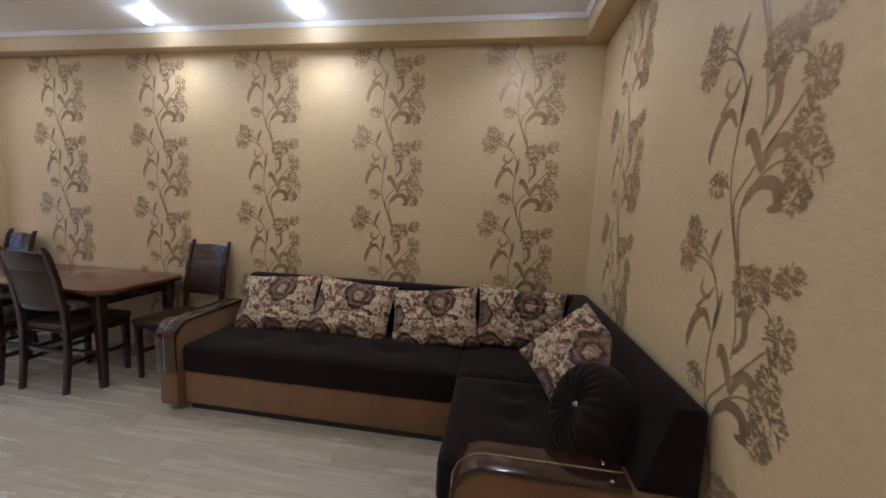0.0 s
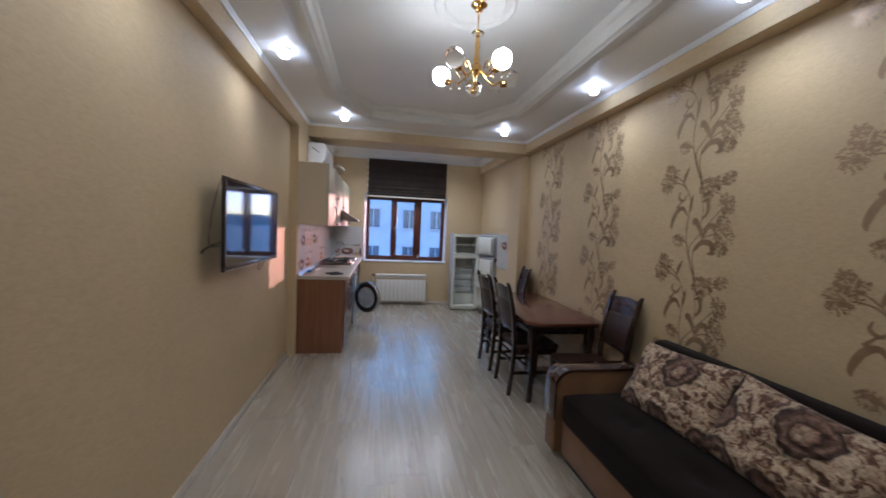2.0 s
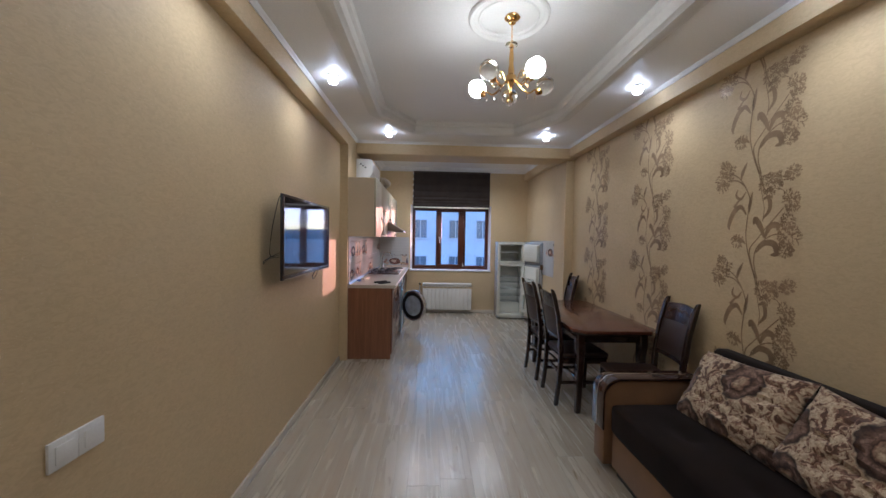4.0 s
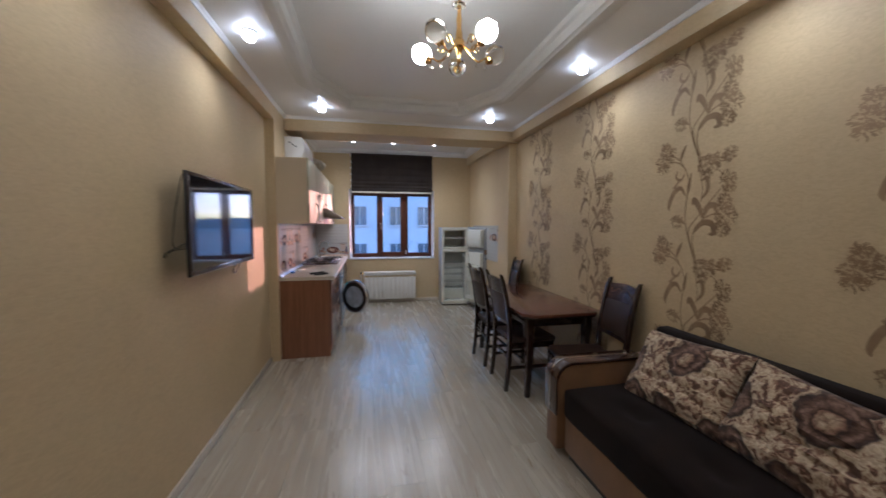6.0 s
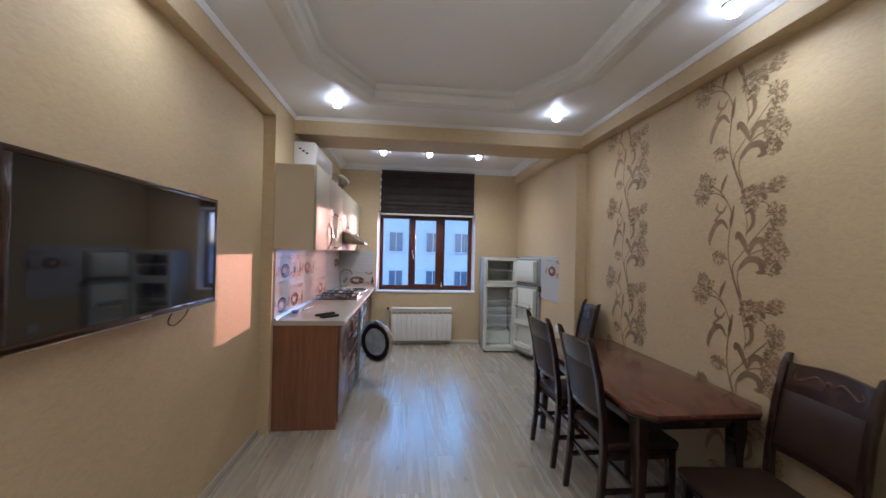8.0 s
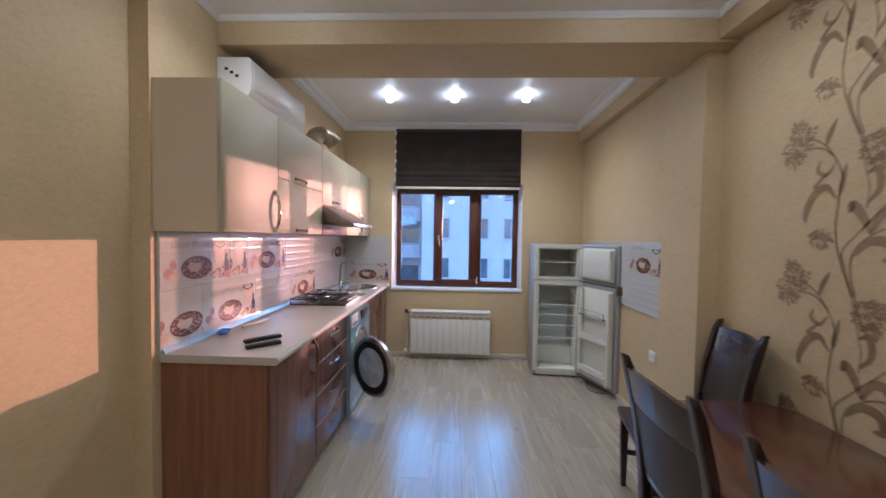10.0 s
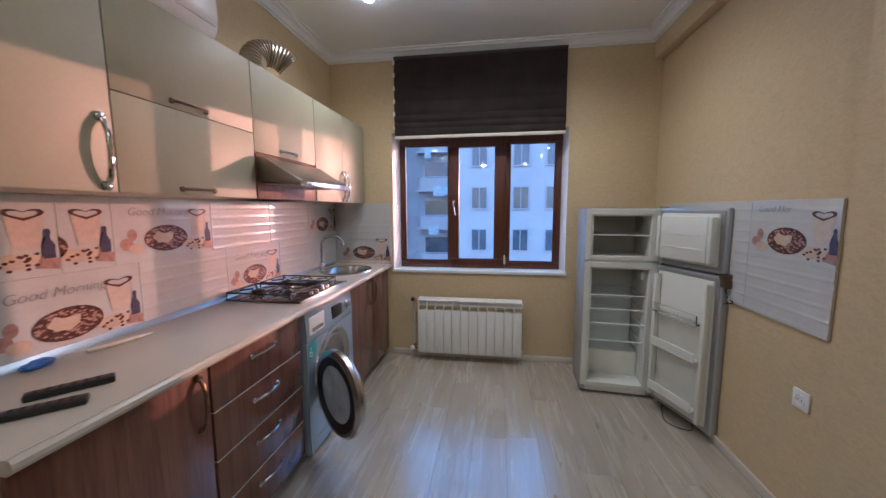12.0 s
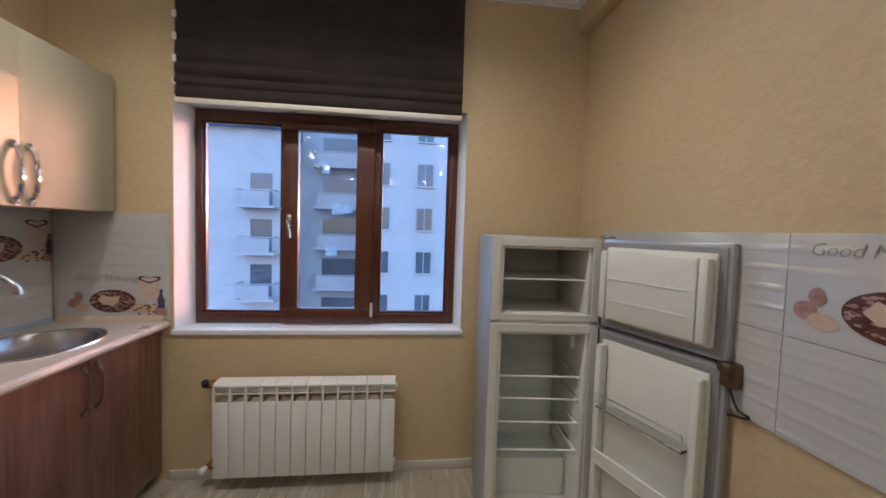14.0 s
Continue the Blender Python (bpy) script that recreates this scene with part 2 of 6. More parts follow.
# The sky's blue cast on silver-white enamel is mixed into this colour.
M_GREYWH = plain("washer_enamel", (0.42, 0.52, 0.63), 0.26, 0.3, 0.04, 4, 120, 0.02)
# Opaque pale blue: window light caught by the washer's door glass, put into colour.
M_DOORSHINE = plain("door_reflection_tone", (0.56, 0.63, 0.71), 0.12, 0.0, 0.3, 9, 60, 0, 0.5)
M_TEAL = plain("teal_sticker", (0.05, 0.42, 0.42), 0.4)
M_SILVER = plain("silver_fridge_paint", (0.44, 0.47, 0.51), 0.32, 0.35, 0.05, 3, 200, 0.03)
M_LINER = plain("fridge_liner", (0.74, 0.75, 0.68), 0.35, 0, 0.05, 3, 90, 0.03)
M_SHELF = glassy("shelf_glass", (0.97, 0.985, 0.965), 0.05)
M_GASKET = plain("grey_gasket", (0.30, 0.31, 0.31), 0.6)
M_RAD = plain("radiator_enamel", (0.80, 0.79, 0.74), 0.28, 0, 0.03, 5, 90, 0.02)
M_TABLE = wood("mahogany", (0.060, 0.020, 0.011), (0.160, 0.055, 0.030), (26, 2.2, 26), 0.20, 0.5)
M_CHAIR = wood("dark_stained_wood", (0.012, 0.006, 0.005), (0.034, 0.014, 0.010), (40, 40, 5), 0.24, 0.5)
M_LEATHER = plain("brown_leatherette", (0.034, 0.018, 0.011), 0.40, 0, 0.25, 5, 220, 0.25)
M_VELOUR = cloth("dark_brown_velour", (0.0105, 0.0062, 0.0048), 0.9, 0.06, 200, 0.3, 0.12)
M_TAN = cloth("tan_upholstery", (0.205, 0.106, 0.040), 0.7, 0.15, 320, 0.14)
M_ARMWOOD = plain("lacquered_arm", (0.040, 0.017, 0.011), 0.16, 0, 0.2, 3, 60, 0.03, 0.6)
M_CUSHION = cushion_print("rose_print_cloth")
M_BRASS = plain("polished_brass", (0.72, 0.46, 0.16), 0.14, 1.0, 0.08, 12, 120, 0.02)
M_CRYSTAL = glassy("cut_glass", (0.96, 0.93, 0.86), 0.06, 1.35)
M_LIT = glowing("lit_globe", (1.0, 0.86, 0.62), GLOBE)
M_BULB = glowing("downlight_bulb", (1.0, 0.95, 0.86), BULB)
M_TILE = plain("white_tile", (0.56, 0.56, 0.55), 0.13, 0, 0.05, 2, 60, 0.02, 0.4)
M_GROUT = plain("grout", (0.58, 0.57, 0.55), 0.8)
M_BEAN = plain("coffee_print", (0.115, 0.048, 0.036), 0.18, 0, 0.5, 60, 140, 0)
M_MAUVE = plain("mauve_print", (0.42, 0.24, 0.20), 0.18, 0, 0.3, 40, 140, 0)
M_LATTE = plain("latte_print", (0.62, 0.47, 0.36), 0.18, 0, 0.15, 20, 140, 0)
M_CUP = plain("cup_print", (0.62, 0.50, 0.42), 0.18, 0, 0.12, 30, 140, 0)
M_INK = plain("ink_print", (0.075, 0.062, 0.115), 0.18, 0, 0.2, 20, 140, 0)
M_GREYINK = plain("grey_lettering", (0.30, 0.27, 0.26), 0.2, 0, 0.2, 20, 140, 0)
M_FOIL = plain("aluminium_duct", (0.50, 0.45, 0.35), 0.36, 1.0, 0.15, 20, 90, 0.2)
M_BLUE = plain("blue_plastic", (0.05, 0.16, 0.50), 0.35)
M_FACADE = plain("far_facade", (0.46, 0.395, 0.40), 0.9, 0, 0.12, 0.3, 4, 0.05)
M_FACADE2 = plain("far_facade_grey", (0.37, 0.33, 0.34), 0.9, 0, 0.12, 0.3, 4, 0.05)
M_FARGLASS = plain("far_window", (0.10, 0.10, 0.12), 0.15, 0, 0.4, 0.6, 3, 0)
M_ROOF = plain("blue_roof", (0.07, 0.17, 0.34), 0.5, 0, 0.1, 0.6, 6, 0.05)
M_GROUND = plain("far_ground", (0.20, 0.20, 0.20), 0.95, 0, 0.3, 0.02, 1, 0)
# Distant haze is painted into the hills as a paler, bluish tone.
M_HILL = plain("far_hill", (0.22, 0.23, 0.28), 0.95, 0, 0.3, 0.01, 0.2, 0)
M_LAUNDRY = cloth("hung_laundry", (0.42, 0.43, 0.46), 0.9, 0.0, 60)


# ---- building blocks ----
def part(name, bm, material, parent=None, label="", sharp=35):
    """Links a bmesh as one mesh object under a thing, a part or nothing."""
    me = bpy.data.meshes.new(name)
    bmesh.ops.recalc_face_normals(bm, faces=bm.faces)
    bm.to_mesh(me)
    bm.free()
    for mm in (material if isinstance(material, (list, tuple)) else [material]):
        me.materials.append(mm)
    if sharp:
        for f in me.polygons:
            f.use_smooth = True
        me.set_sharp_from_angle(angle=radians(sharp))
    ob = new(name, me)
    ob.parent = parent
    if label:
        ob["label"] = label
    return ob


def thing(name, loc, rz, label, category, group="", kind=""):
    ob = new(name)
    ob.empty_display_size = 0.1
    ob.location, ob.rotation_euler = loc, (0, 0, radians(rz))
    return tagged(ob, label, category, group, kind)


def box(lo, hi, bevel=0.0, seg=2, bm=None, mat=0):
    own = bmesh.new()
    bmesh.ops.create_cube(own, size=1)
    for v in own.verts:
        v.co = Vector([lo[i] if v.co[i] < 0 else hi[i] for i in range(3)])
    if bevel:
        bmesh.ops.bevel(own, geom=own.edges[:], offset=bevel, segments=seg, profile=0.5, affect="EDGES")
    return joined(bm, own, mat)


def joined(bm, own, mat=0):
    for f in own.faces:
        f.material_index = mat
    if bm is None:
        return own
    me = bpy.data.meshes.new("tmp")
    own.to_mesh(me)
    own.free()
    bm.from_mesh(me)
    bpy.data.meshes.remove(me)
    return bm


def turned(profile, seg=20, at=(0, 0, 0), axis=(0, 0, 1), bm=None, mat=0):
    """A turned body from (radius, height) pairs along an axis."""
    own = bmesh.new()
    rot = Vector((0, 0, 1)).rotation_difference(Vector(axis)).to_matrix()
    rings = []
    for r, h in profile:
        rings.append([own.verts.new(Vector(at) + rot @ Vector((r * math.cos(2 * math.pi * i / seg), r * math.sin(2 * math.pi * i / seg), h)))
                      for i in range(seg)])
    for a, b in zip(rings, rings[1:]):
        for i in range(seg):
            own.faces.new((a[i], a[(i + 1) % seg], b[(i + 1) % seg], b[i]))
    for ring in (rings[0], rings[-1]) if profile[0] != profile[-1] else ():
        if profile[0 if ring is rings[0] else -1][0] > 1e-4:
            own.faces.new(ring)
    return joined(bm, own, mat)


def rod(p, q, r, seg=10, bm=None, r2=None, mat=0):
    p, q = Vector(p), Vector(q)
    return turned([(r, 0), (r if r2 is None else r2, (q - p).length)], seg, p, q - p, bm, mat)


def tube(points, r, seg=8, bm=None, closed=False, mat=0):
    """A round bar along a line of points."""
    own, rings = bmesh.new(), []
    pts = [Vector(p) for p in points]
    up = Vector((0.13, 0.21, 0.97))
    for i, p in enumerate(pts):
        a = pts[i - 1] if i or closed else p
        b = pts[(i + 1) % len(pts)] if i < len(pts) - 1 or closed else p
        d = (b - a).normalized()
        s = d.cross(up).normalized()
        t = s.cross(d)
        rings.append([own.verts.new(p + r * (math.cos(2 * math.pi * k / seg) * s + math.sin(2 * math.pi * k / seg) * t)) for k in range(seg)])
    pairs = list(zip(rings, rings[1:])) + ([(rings[-1], rings[0])] if closed else [])
    for a, b in pairs:
        for k in range(seg):
            own.faces.new((a[k], a[(k + 1) % seg], b[(k + 1) % seg], b[k]))
    if not closed:
        own.faces.new(rings[0])
        own.faces.new(rings[-1])
    return joined(bm, own, mat)


def curve_points(ctrl, n=10):
    """A smooth line (Catmull-Rom) through control points."""
    c = [Vector(p) for p in ctrl]
    c = [2 * c[0] - c[1]] + c + [2 * c[-1] - c[-2]]
    out = []
    for i in range(1, len(c) - 2):
        for k in range(n):
            t = k / n
            out.append(0.5 * ((2 * c[i]) + (c[i + 1] - c[i - 1]) * t + (2 * c[i - 1] - 5 * c[i] + 4 * c[i + 1] - c[i + 2]) * t * t
                              + (3 * c[i] - c[i - 1] - 3 * c[i + 1] + c[i + 2]) * t ** 3))
    return out + [c[-2]]


def slab(outline, z0, z1, bevel=0.0, axis="z", bm=None, mat=0):
    """A flat shape with an outline in two dimensions, drawn out along an axis."""
    own = bmesh.new()
    place = {"z": lambda a, b, c: (a, b, c), "x": lambda a, b, c: (c, a, b), "y": lambda a, b, c: (a, c, b)}[axis]
    lo = [own.verts.new(place(a, b, z0)) for a, b in outline]
    hi = [own.verts.new(place(a, b, z1)) for a, b in outline]
    own.faces.new(lo)
    own.faces.new(hi)
    for i in range(len(outline)):
        j = (i + 1) % len(outline)
        own.faces.new((lo[i], lo[j], hi[j], hi[i]))
    bmesh.ops.recalc_face_normals(own, faces=own.faces)
    if bevel:
        bmesh.ops.bevel(own, geom=[e for e in own.edges if e.calc_face_angle(0) > 0.6], offset=bevel, segments=2, profile=0.5, affect="EDGES")
    return joined(bm, own, mat)


def moulded(path, profile, closed=True, bm=None):
    """A moulding: a profile of (inwards, up) pairs swept round a plan path (x, y) with mitred corners; inwards is to the left of the way."""
    own, rings, n = bmesh.new(), [], len(path)
    for i, p in enumerate(path):
        p = Vector(p)
        d0 = (p - Vector(path[i - 1])).normalized() if i or closed else None
        d1 = (Vector(path[(i + 1) % n]) - p).normalized() if i < n - 1 or closed else None
        d0, d1 = d0 or d1, d1 or d0
        n0, n1 = Vector((-d0.y, d0.x)), Vector((-d1.y, d1.x))
        m = (n0 + n1).normalized()
        m /= max(0.3, m.dot(n0))
        rings.append([own.verts.new((p.x + m.x * a, p.y + m.y * a, z)) for a, z in profile])
    for i in range(n if closed else n - 1):
        a, b = rings[i], rings[(i + 1) % n]
        for k in range(len(profile) - 1):
            own.faces.new((a[k], a[k + 1], b[k + 1], b[k]))
    return joined(bm, own)


def structure(name, bm, material, label, category, sharp=35):
    return tagged(part(name, bm, material, None, "", sharp), label, category, kind="structure")


def copies(ob, places):
    return [copy_thing(ob, m) for m in places]


# ---- the shell of the flat ----
XL, XC = -0.865, -0.775          # wall behind the television; column and kitchen wall
XR, XK, XS = 2.070, 2.050, 1.960   # papered wall, kitchen wall, boxes and column
YB, YW = 0.180, 7.480            # short papered wall, window wall
Y0, Y1 = 5.22, 5.64              # beam
ZS, ZBEAM = 2.485, 2.492
ZSR = 2.51
TOP = 3.05

structure("wall_west", box((XL - 0.2, YB - 0.2, 0), (XL, 4.765, TOP)), M_WALL, "beige embossed wallpaper on a plain wall", "wall")
structure("wall_kitchen_west", box((XL - 0.2, 4.765, 0), (XC, YW + 0.25, TOP)), M_WALL, "beige wallpapered column and kitchen wall", "wall")
structure("wall_east", box((XR, YB - 0.2, 0), (XR + 0.2, 5.32, TOP)), M_WALL, "beige embossed wallpaper with bronze floral stripes", "wall")
structure("wall_column_east", box((XS, 5.32, 0), (XR + 0.2, 5.70, TOP)), M_WALL, "beige wallpapered column under the beam", "column")
structure("wall_kitchen_east", box((XK, 5.70, 0), (XR + 0.2, YW + 0.25, TOP)), M_WALL, "beige wallpapered kitchen wall", "wall")
structure("wall_south", box((XL, YB - 0.2, 0), (XR, YB, TOP)), M_WALL, "beige wallpaper with bronze floral stripes behind the sofa", "wall")
WX0, WX1, WZ0, WZ1 = -0.198, 1.348, 0.815, 2.068
bm = box((XC, YW, 0), (WX0, YW + 0.25, TOP))
box((WX1, YW, 0), (XK, YW + 0.25, TOP), bm=bm)
box((WX0, YW, 0), (WX1, YW + 0.25, WZ0), bm=bm)
box((WX0, YW, WZ1), (WX1, YW + 0.25, TOP), bm=bm)
structure("wall_north", bm, M_WALL, "beige wallpapered wall with the window opening", "wall")
structure("beam", box((XC, Y0, ZBEAM), (XR, Y1, TOP), 0.004), M_WALL, "beige papered ceiling beam between living room and kitchen", "beam")
structure("ceiling_box_west", box((XL, YB, ZS), (XC, 4.765, TOP), 0.004), M_WALL, "beige papered box along the ceiling", "ceiling box")
structure("ceiling_box_east", box((XS, 0.335, ZSR), (XR, 5.32, TOP), 0.004), M_WALL, "beige papered box along the ceiling", "ceiling box")
structure("ceiling_box_south", box((XC, YB, 2.50), (XR, 0.335, TOP), 0.004), M_WALL, "beige papered box along the ceiling", "ceiling box")
structure("ceiling_box_kitchen", box((1.980, Y1, 2.562), (XK, YW, TOP), 0.004), M_WALL, "beige papered box along the kitchen ceiling", "ceiling box")

# ceiling of the living room: a border round a raised tray with cut corners
TX0, TX1, TY0, TY1, CX, CY = -0.32, 1.41, 0.86, 4.68, 0.30, 0.52
TRAY = [(TX0 + CX, TY0), (TX1 - CX, TY0), (TX1, TY0 + CY), (TX1, TY1 - CY), (TX1 - CX, TY1), (TX0 + CX, TY1), (TX0, TY1 - CY), (TX0, TY0 + CY)]
bm = bmesh.new()
outer = [bm.verts.new((x, y, ZB)) for x, y in ((XC, 0.335), (XS, 0.335), (XS, Y0), (XC, Y0))]
inner = [bm.verts.new((x, y, ZB)) for x, y in TRAY]
edges = [bm.edges.new((outer[i], outer[(i + 1) % 4])) for i in range(4)] + [bm.edges.new((inner[i], inner[(i + 1) % 8])) for i in range(8)]
bmesh.ops.triangle_fill(bm, use_beauty=True, use_dissolve=False, edges=edges)
upper = [bm.verts.new((x, y, ZT)) for x, y in TRAY]
for i in range(8):
    j = (i + 1) % 8
    bm.faces.new((inner[i], inner[j], upper[j], upper[i]))
bm.faces.new(upper)
slab([(XC, 0.335), (XS, 0.335), (XS, Y0), (XC, Y0)], ZT + 0.02, TOP, bm=bm)
structure("ceiling", bm, M_PAINT, "white painted ceiling with a raised tray", "ceiling")
structure("ceiling_kitchen", box((XC, Y1, ZK), (1.980, YW, TOP)), M_PAINT, "white painted kitchen ceiling", "ceiling")
# Added lid, never in view, that shuts the sky out above the ceilings.
structure("unseen_lid", box((XL - 0.2, YB - 0.2, TOP), (XR + 0.2, YW + 0.25, TOP + 0.15)), M_PAINT, "unseen lid that closes the flat from above", "ceiling")
prof = [(-0.125, ZB), (-0.122, ZB - 0.014), (-0.098, ZB - 0.016), (-0.092, ZB - 0.026), (-0.060, ZB - 0.024), (-0.054, ZB - 0.036),
        (-0.022, ZB - 0.034), (-0.014, ZB - 0.026), (0.006, ZB - 0.022), (0.012, ZB + 0.01), (0.012, ZB + 0.04), (0.03, ZB + 0.055), (0.036, ZT)]
structure("trim_tray", moulded(TRAY, prof), M_TRIM, "white stepped plaster moulding round the ceiling tray", "moulding")
LOOP = [(XC, 0.335), (XS, 0.335), (XS, Y0), (XC, Y0)]
prof = [(0.0, ZB - 0.026), (0.007, ZB - 0.026), (0.009, ZB - 0.020), (0.017, ZB - 0.012), (0.024, ZB - 0.006), (0.026, ZB)]
structure("trim_living", moulded(LOOP, prof), M_TRIM, "narrow white plaster cornice", "moulding")
LOOP = [(XC, Y1), (1.980, Y1), (1.980, YW), (XC, YW)]
prof = [(0.0, ZK - 0.072), (0.012, ZK - 0.072), (0.014, ZK - 0.062), (0.028, ZK - 0.060), (0.034, ZK - 0.044), (0.058, ZK - 0.026), (0.066, ZK - 0.023), (0.070, ZK - 0.011), (0.088, ZK - 0.009), (0.090, ZK)]
structure("trim_kitchen", moulded(LOOP, prof), M_TRIM, "white plaster cornice round the kitchen ceiling", "moulding")
bm = moulded([(0.605 + 0.225 * math.cos(a * math.pi / 24), 2.76 + 0.225 * math.sin(a * math.pi / 24)) for a in range(48)],
             [(-0.012, ZT), (-0.010, ZT - 0.012), (0.0, ZT - 0.018), (0.012, ZT - 0.013), (0.02, ZT - 0.006), (0.045, ZT - 0.006), (0.052, ZT - 0.012), (0.06, ZT - 0.004), (0.2, ZT - 0.004)])
structure("trim_rosette", bm, M_TRIM, "round white plaster ceiling rosette", "moulding")

# baseboards
bm = box((XL, YB, 0), (XL + 0.014, 4.763, 0.055), 0.003)
structure("baseboard_west", bm, M_BASE, "narrow beige baseboard", "baseboard")
structure("baseboard_east", box((XR - 0.014, YB, 0), (XR, 5.318, 0.055), 0.003), M_BASE, "narrow beige baseboard", "baseboard")
structure("baseboard_north", box((-0.22, YW - 0.014, 0), (XK - 0.014, YW, 0.055), 0.003), M_BASE, "narrow beige baseboard", "baseboard")
structure("baseboard_kitchen", box((XK - 0.014, 5.712, 0), (XK, YW, 0.055), 0.003), M_BASE, "narrow beige baseboard", "baseboard")

FLOOR = structure("floor", box((XL - 0.1, YB - 0.1, -0.12), (XR + 0.1, YW + 0.1, -0.008)), M_JOINT, "pale greyed oak laminate planks", "floor")


# ---- window, blind ----
def window():
    ob = thing("window_1", (0, 0, 0), 0, "brown framed window of three lights with one tilted sash", "window", kind="structure")
    y0, y1 = 7.60, 7.67
    x0, x1, z0, z1 = -0.160, 1.318, 0.830, 2.036
    bars = [(x0, x1, z0, z0 + 0.062), (x0, x1, z1 - 0.062, z1), (x0, x0 + 0.040, z0 + 0.062, z1 - 0.062), (x1 - 0.05, x1, z0 + 0.062, z1 - 0.062),
            (0.305, 0.370, z0 + 0.062, z1 - 0.062), (0.795, 0.862, z0 + 0.062, z1 - 0.062)]
    for a, b, c, d in bars:
        part("frame_bar", box((a, y0, c), (b, y1, d), 0.006), M_PVC, ob)
    # beads round the fixed panes
    for a, b in ((x0 + 0.040, 0.305), (0.862, x1 - 0.05)):
        bm = bmesh.new()
        lo, hi = z0 + 0.062, z1 - 0.062
        for p, q in (((a, lo), (b, lo + 0.012)), ((a, hi - 0.012), (b, hi)), ((a, lo + 0.012), (a + 0.012, hi - 0.012)), ((b - 0.012, lo + 0.012), (b, hi - 0.012))):
            box((p[0], y0 + 0.012, p[1]), (q[0], y0 + 0.04, q[1]), 0.003, 1, bm)
        part("bead", bm, M_PVC, ob)
        pane = part("pane", box((a + 0.004, y0 + 0.03, lo + 0.004), (b - 0.004, y0 + 0.036, hi - 0.004)), M_GLASS, ob, "clear glass pane")
        pane.visible_shadow = False
    # sash, a little proud of the frame
    sash = part("sash", box((0.318, y0 - 0.028, z0 + 0.004), (0.828, y0 + 0.03, z0 + 0.095), 0.006), M_PVC, ob, "brown opening sash")
    for lo, hi in (((0.318, z1 - 0.095), (0.828, z1 - 0.012)), ((0.318, z0 + 0.095), (0.404, z1 - 0.095)), ((0.726, z0 + 0.095), (0.828, z1 - 0.095))):
        part("sash_bar", box((lo[0], y0 - 0.028, lo[1]), (hi[0], y0 + 0.03, hi[1]), 0.006), M_PVC, sash)
    pane = part("pane", box((0.400, y0, z0 + 0.09), (0.730, y0 + 0.006, z1 - 0.09)), M_GLASS, sash, "clear glass pane")
    pane.visible_shadow = False
    bm = box((0.345, y0 - 0.040, 1.395), (0.372, y0 - 0.028, 1.465), 0.004)
    tube([(0.358, y0 - 0.04, 1.435), (0.358, y0 - 0.066, 1.435), (0.362, y0 - 0.068, 1.40), (0.372, y0 - 0.066, 1.33)], 0.0075, 8, bm)
    part("handle", bm, M_CHROME, sash, "white metal window handle")
    part("hinge", rod((0.826, y0 - 0.034, 0.88), (0.826, y0 - 0.034, 0.96), 0.008), M_RAIL, sash)
    part("window_sill", box((WX0 - 0.012, 7.466, 0.798), (WX1 + 0.012, 7.60, 0.828), 0.006), M_REVEAL, ob, "white window sill")
    for a, b in ((WX0, -0.1605), (1.3185, WX1)):
        part("reveal", slab([(a, YW - 0.002), (b, 7.60), (b, 7.70), (a, 7.70)] if a < 0 else [(b, YW - 0.002), (b, 7.70), (a, 7.70), (a, 7.60)], 0.83, WZ1), M_REVEAL, ob, "white painted window reveal")
    part("lintel", box((WX0 + 0.04, YW + 0.002, WZ1 - 0.03), (WX1 - 0.04, 7.70, WZ1)), M_REVEAL, ob)


def blind():
    ob = thing("window_blind", (0.578, 7.42, 2.0), 0, "dark brown cloth roman blind drawn halfway up", "blind")
    w = 0.727
    bm, rows = bmesh.new(), []
    steps, cols = 84, 48
    folds = (0.0, 0.062, 0.115, 0.178, 0.285, 0.405, 0.535, 0.70)
    depth = (0.016, 0.020, 0.022, 0.014, 0.010, 0.008, 0.006)
    for k in range(steps + 1):
        h = 0.662 * k / steps
        j = max(i for i in range(7) if h >= folds[i] - 1e-6)
        ph = (h - folds[j]) / (folds[j + 1] - folds[j])
        row = []
        for i in range(cols + 1):
            u = i / cols
            slack = 0.65 + 0.7 * noise.noise((u * 2.6, j * 3.7, 2))
            sag = depth[j] * slack * math.sin(math.pi * ph ** 0.6) ** 0.8 + 0.003 * ph
            row.append(bm.verts.new((-w + 2 * w * u, -sag - 0.005 * noise.noise((u * 6, h * 5, 5)), 0.028 + h + 0.010 * (1 - h / 0.662) * noise.noise((u * 3.1, j * 3.1, 7)) * (h > 0.02))))
        rows.append(row)
    for a, b in zip(rows, rows[1:]):
        for i in range(cols):
            bm.faces.new((a[i], a[i + 1], b[i + 1], b[i]))
    bmesh.ops.solidify(bm, geom=bm.faces[:], thickness=0.002)
    part("cloth", bm, M_BLIND, ob)
    part("bottom_rail", box((-w, -0.014, 0.0), (w, 0.006, 0.026), 0.004), M_RAIL, ob, "cream bottom rail")
    part("head_rail", box((-w, -0.02, 0.668), (w, 0.045, 0.692), 0.004), M_BLIND, ob)
    for k in range(6):
        part("cord_tab", box((-w - 0.012, -0.012, 0.090 + 0.108 * k), (-w + 0.006, -0.004, 0.125 + 0.108 * k), 0.001, 1), M_WHITE, ob, "white cord tab")
    return ob


window()
blind()


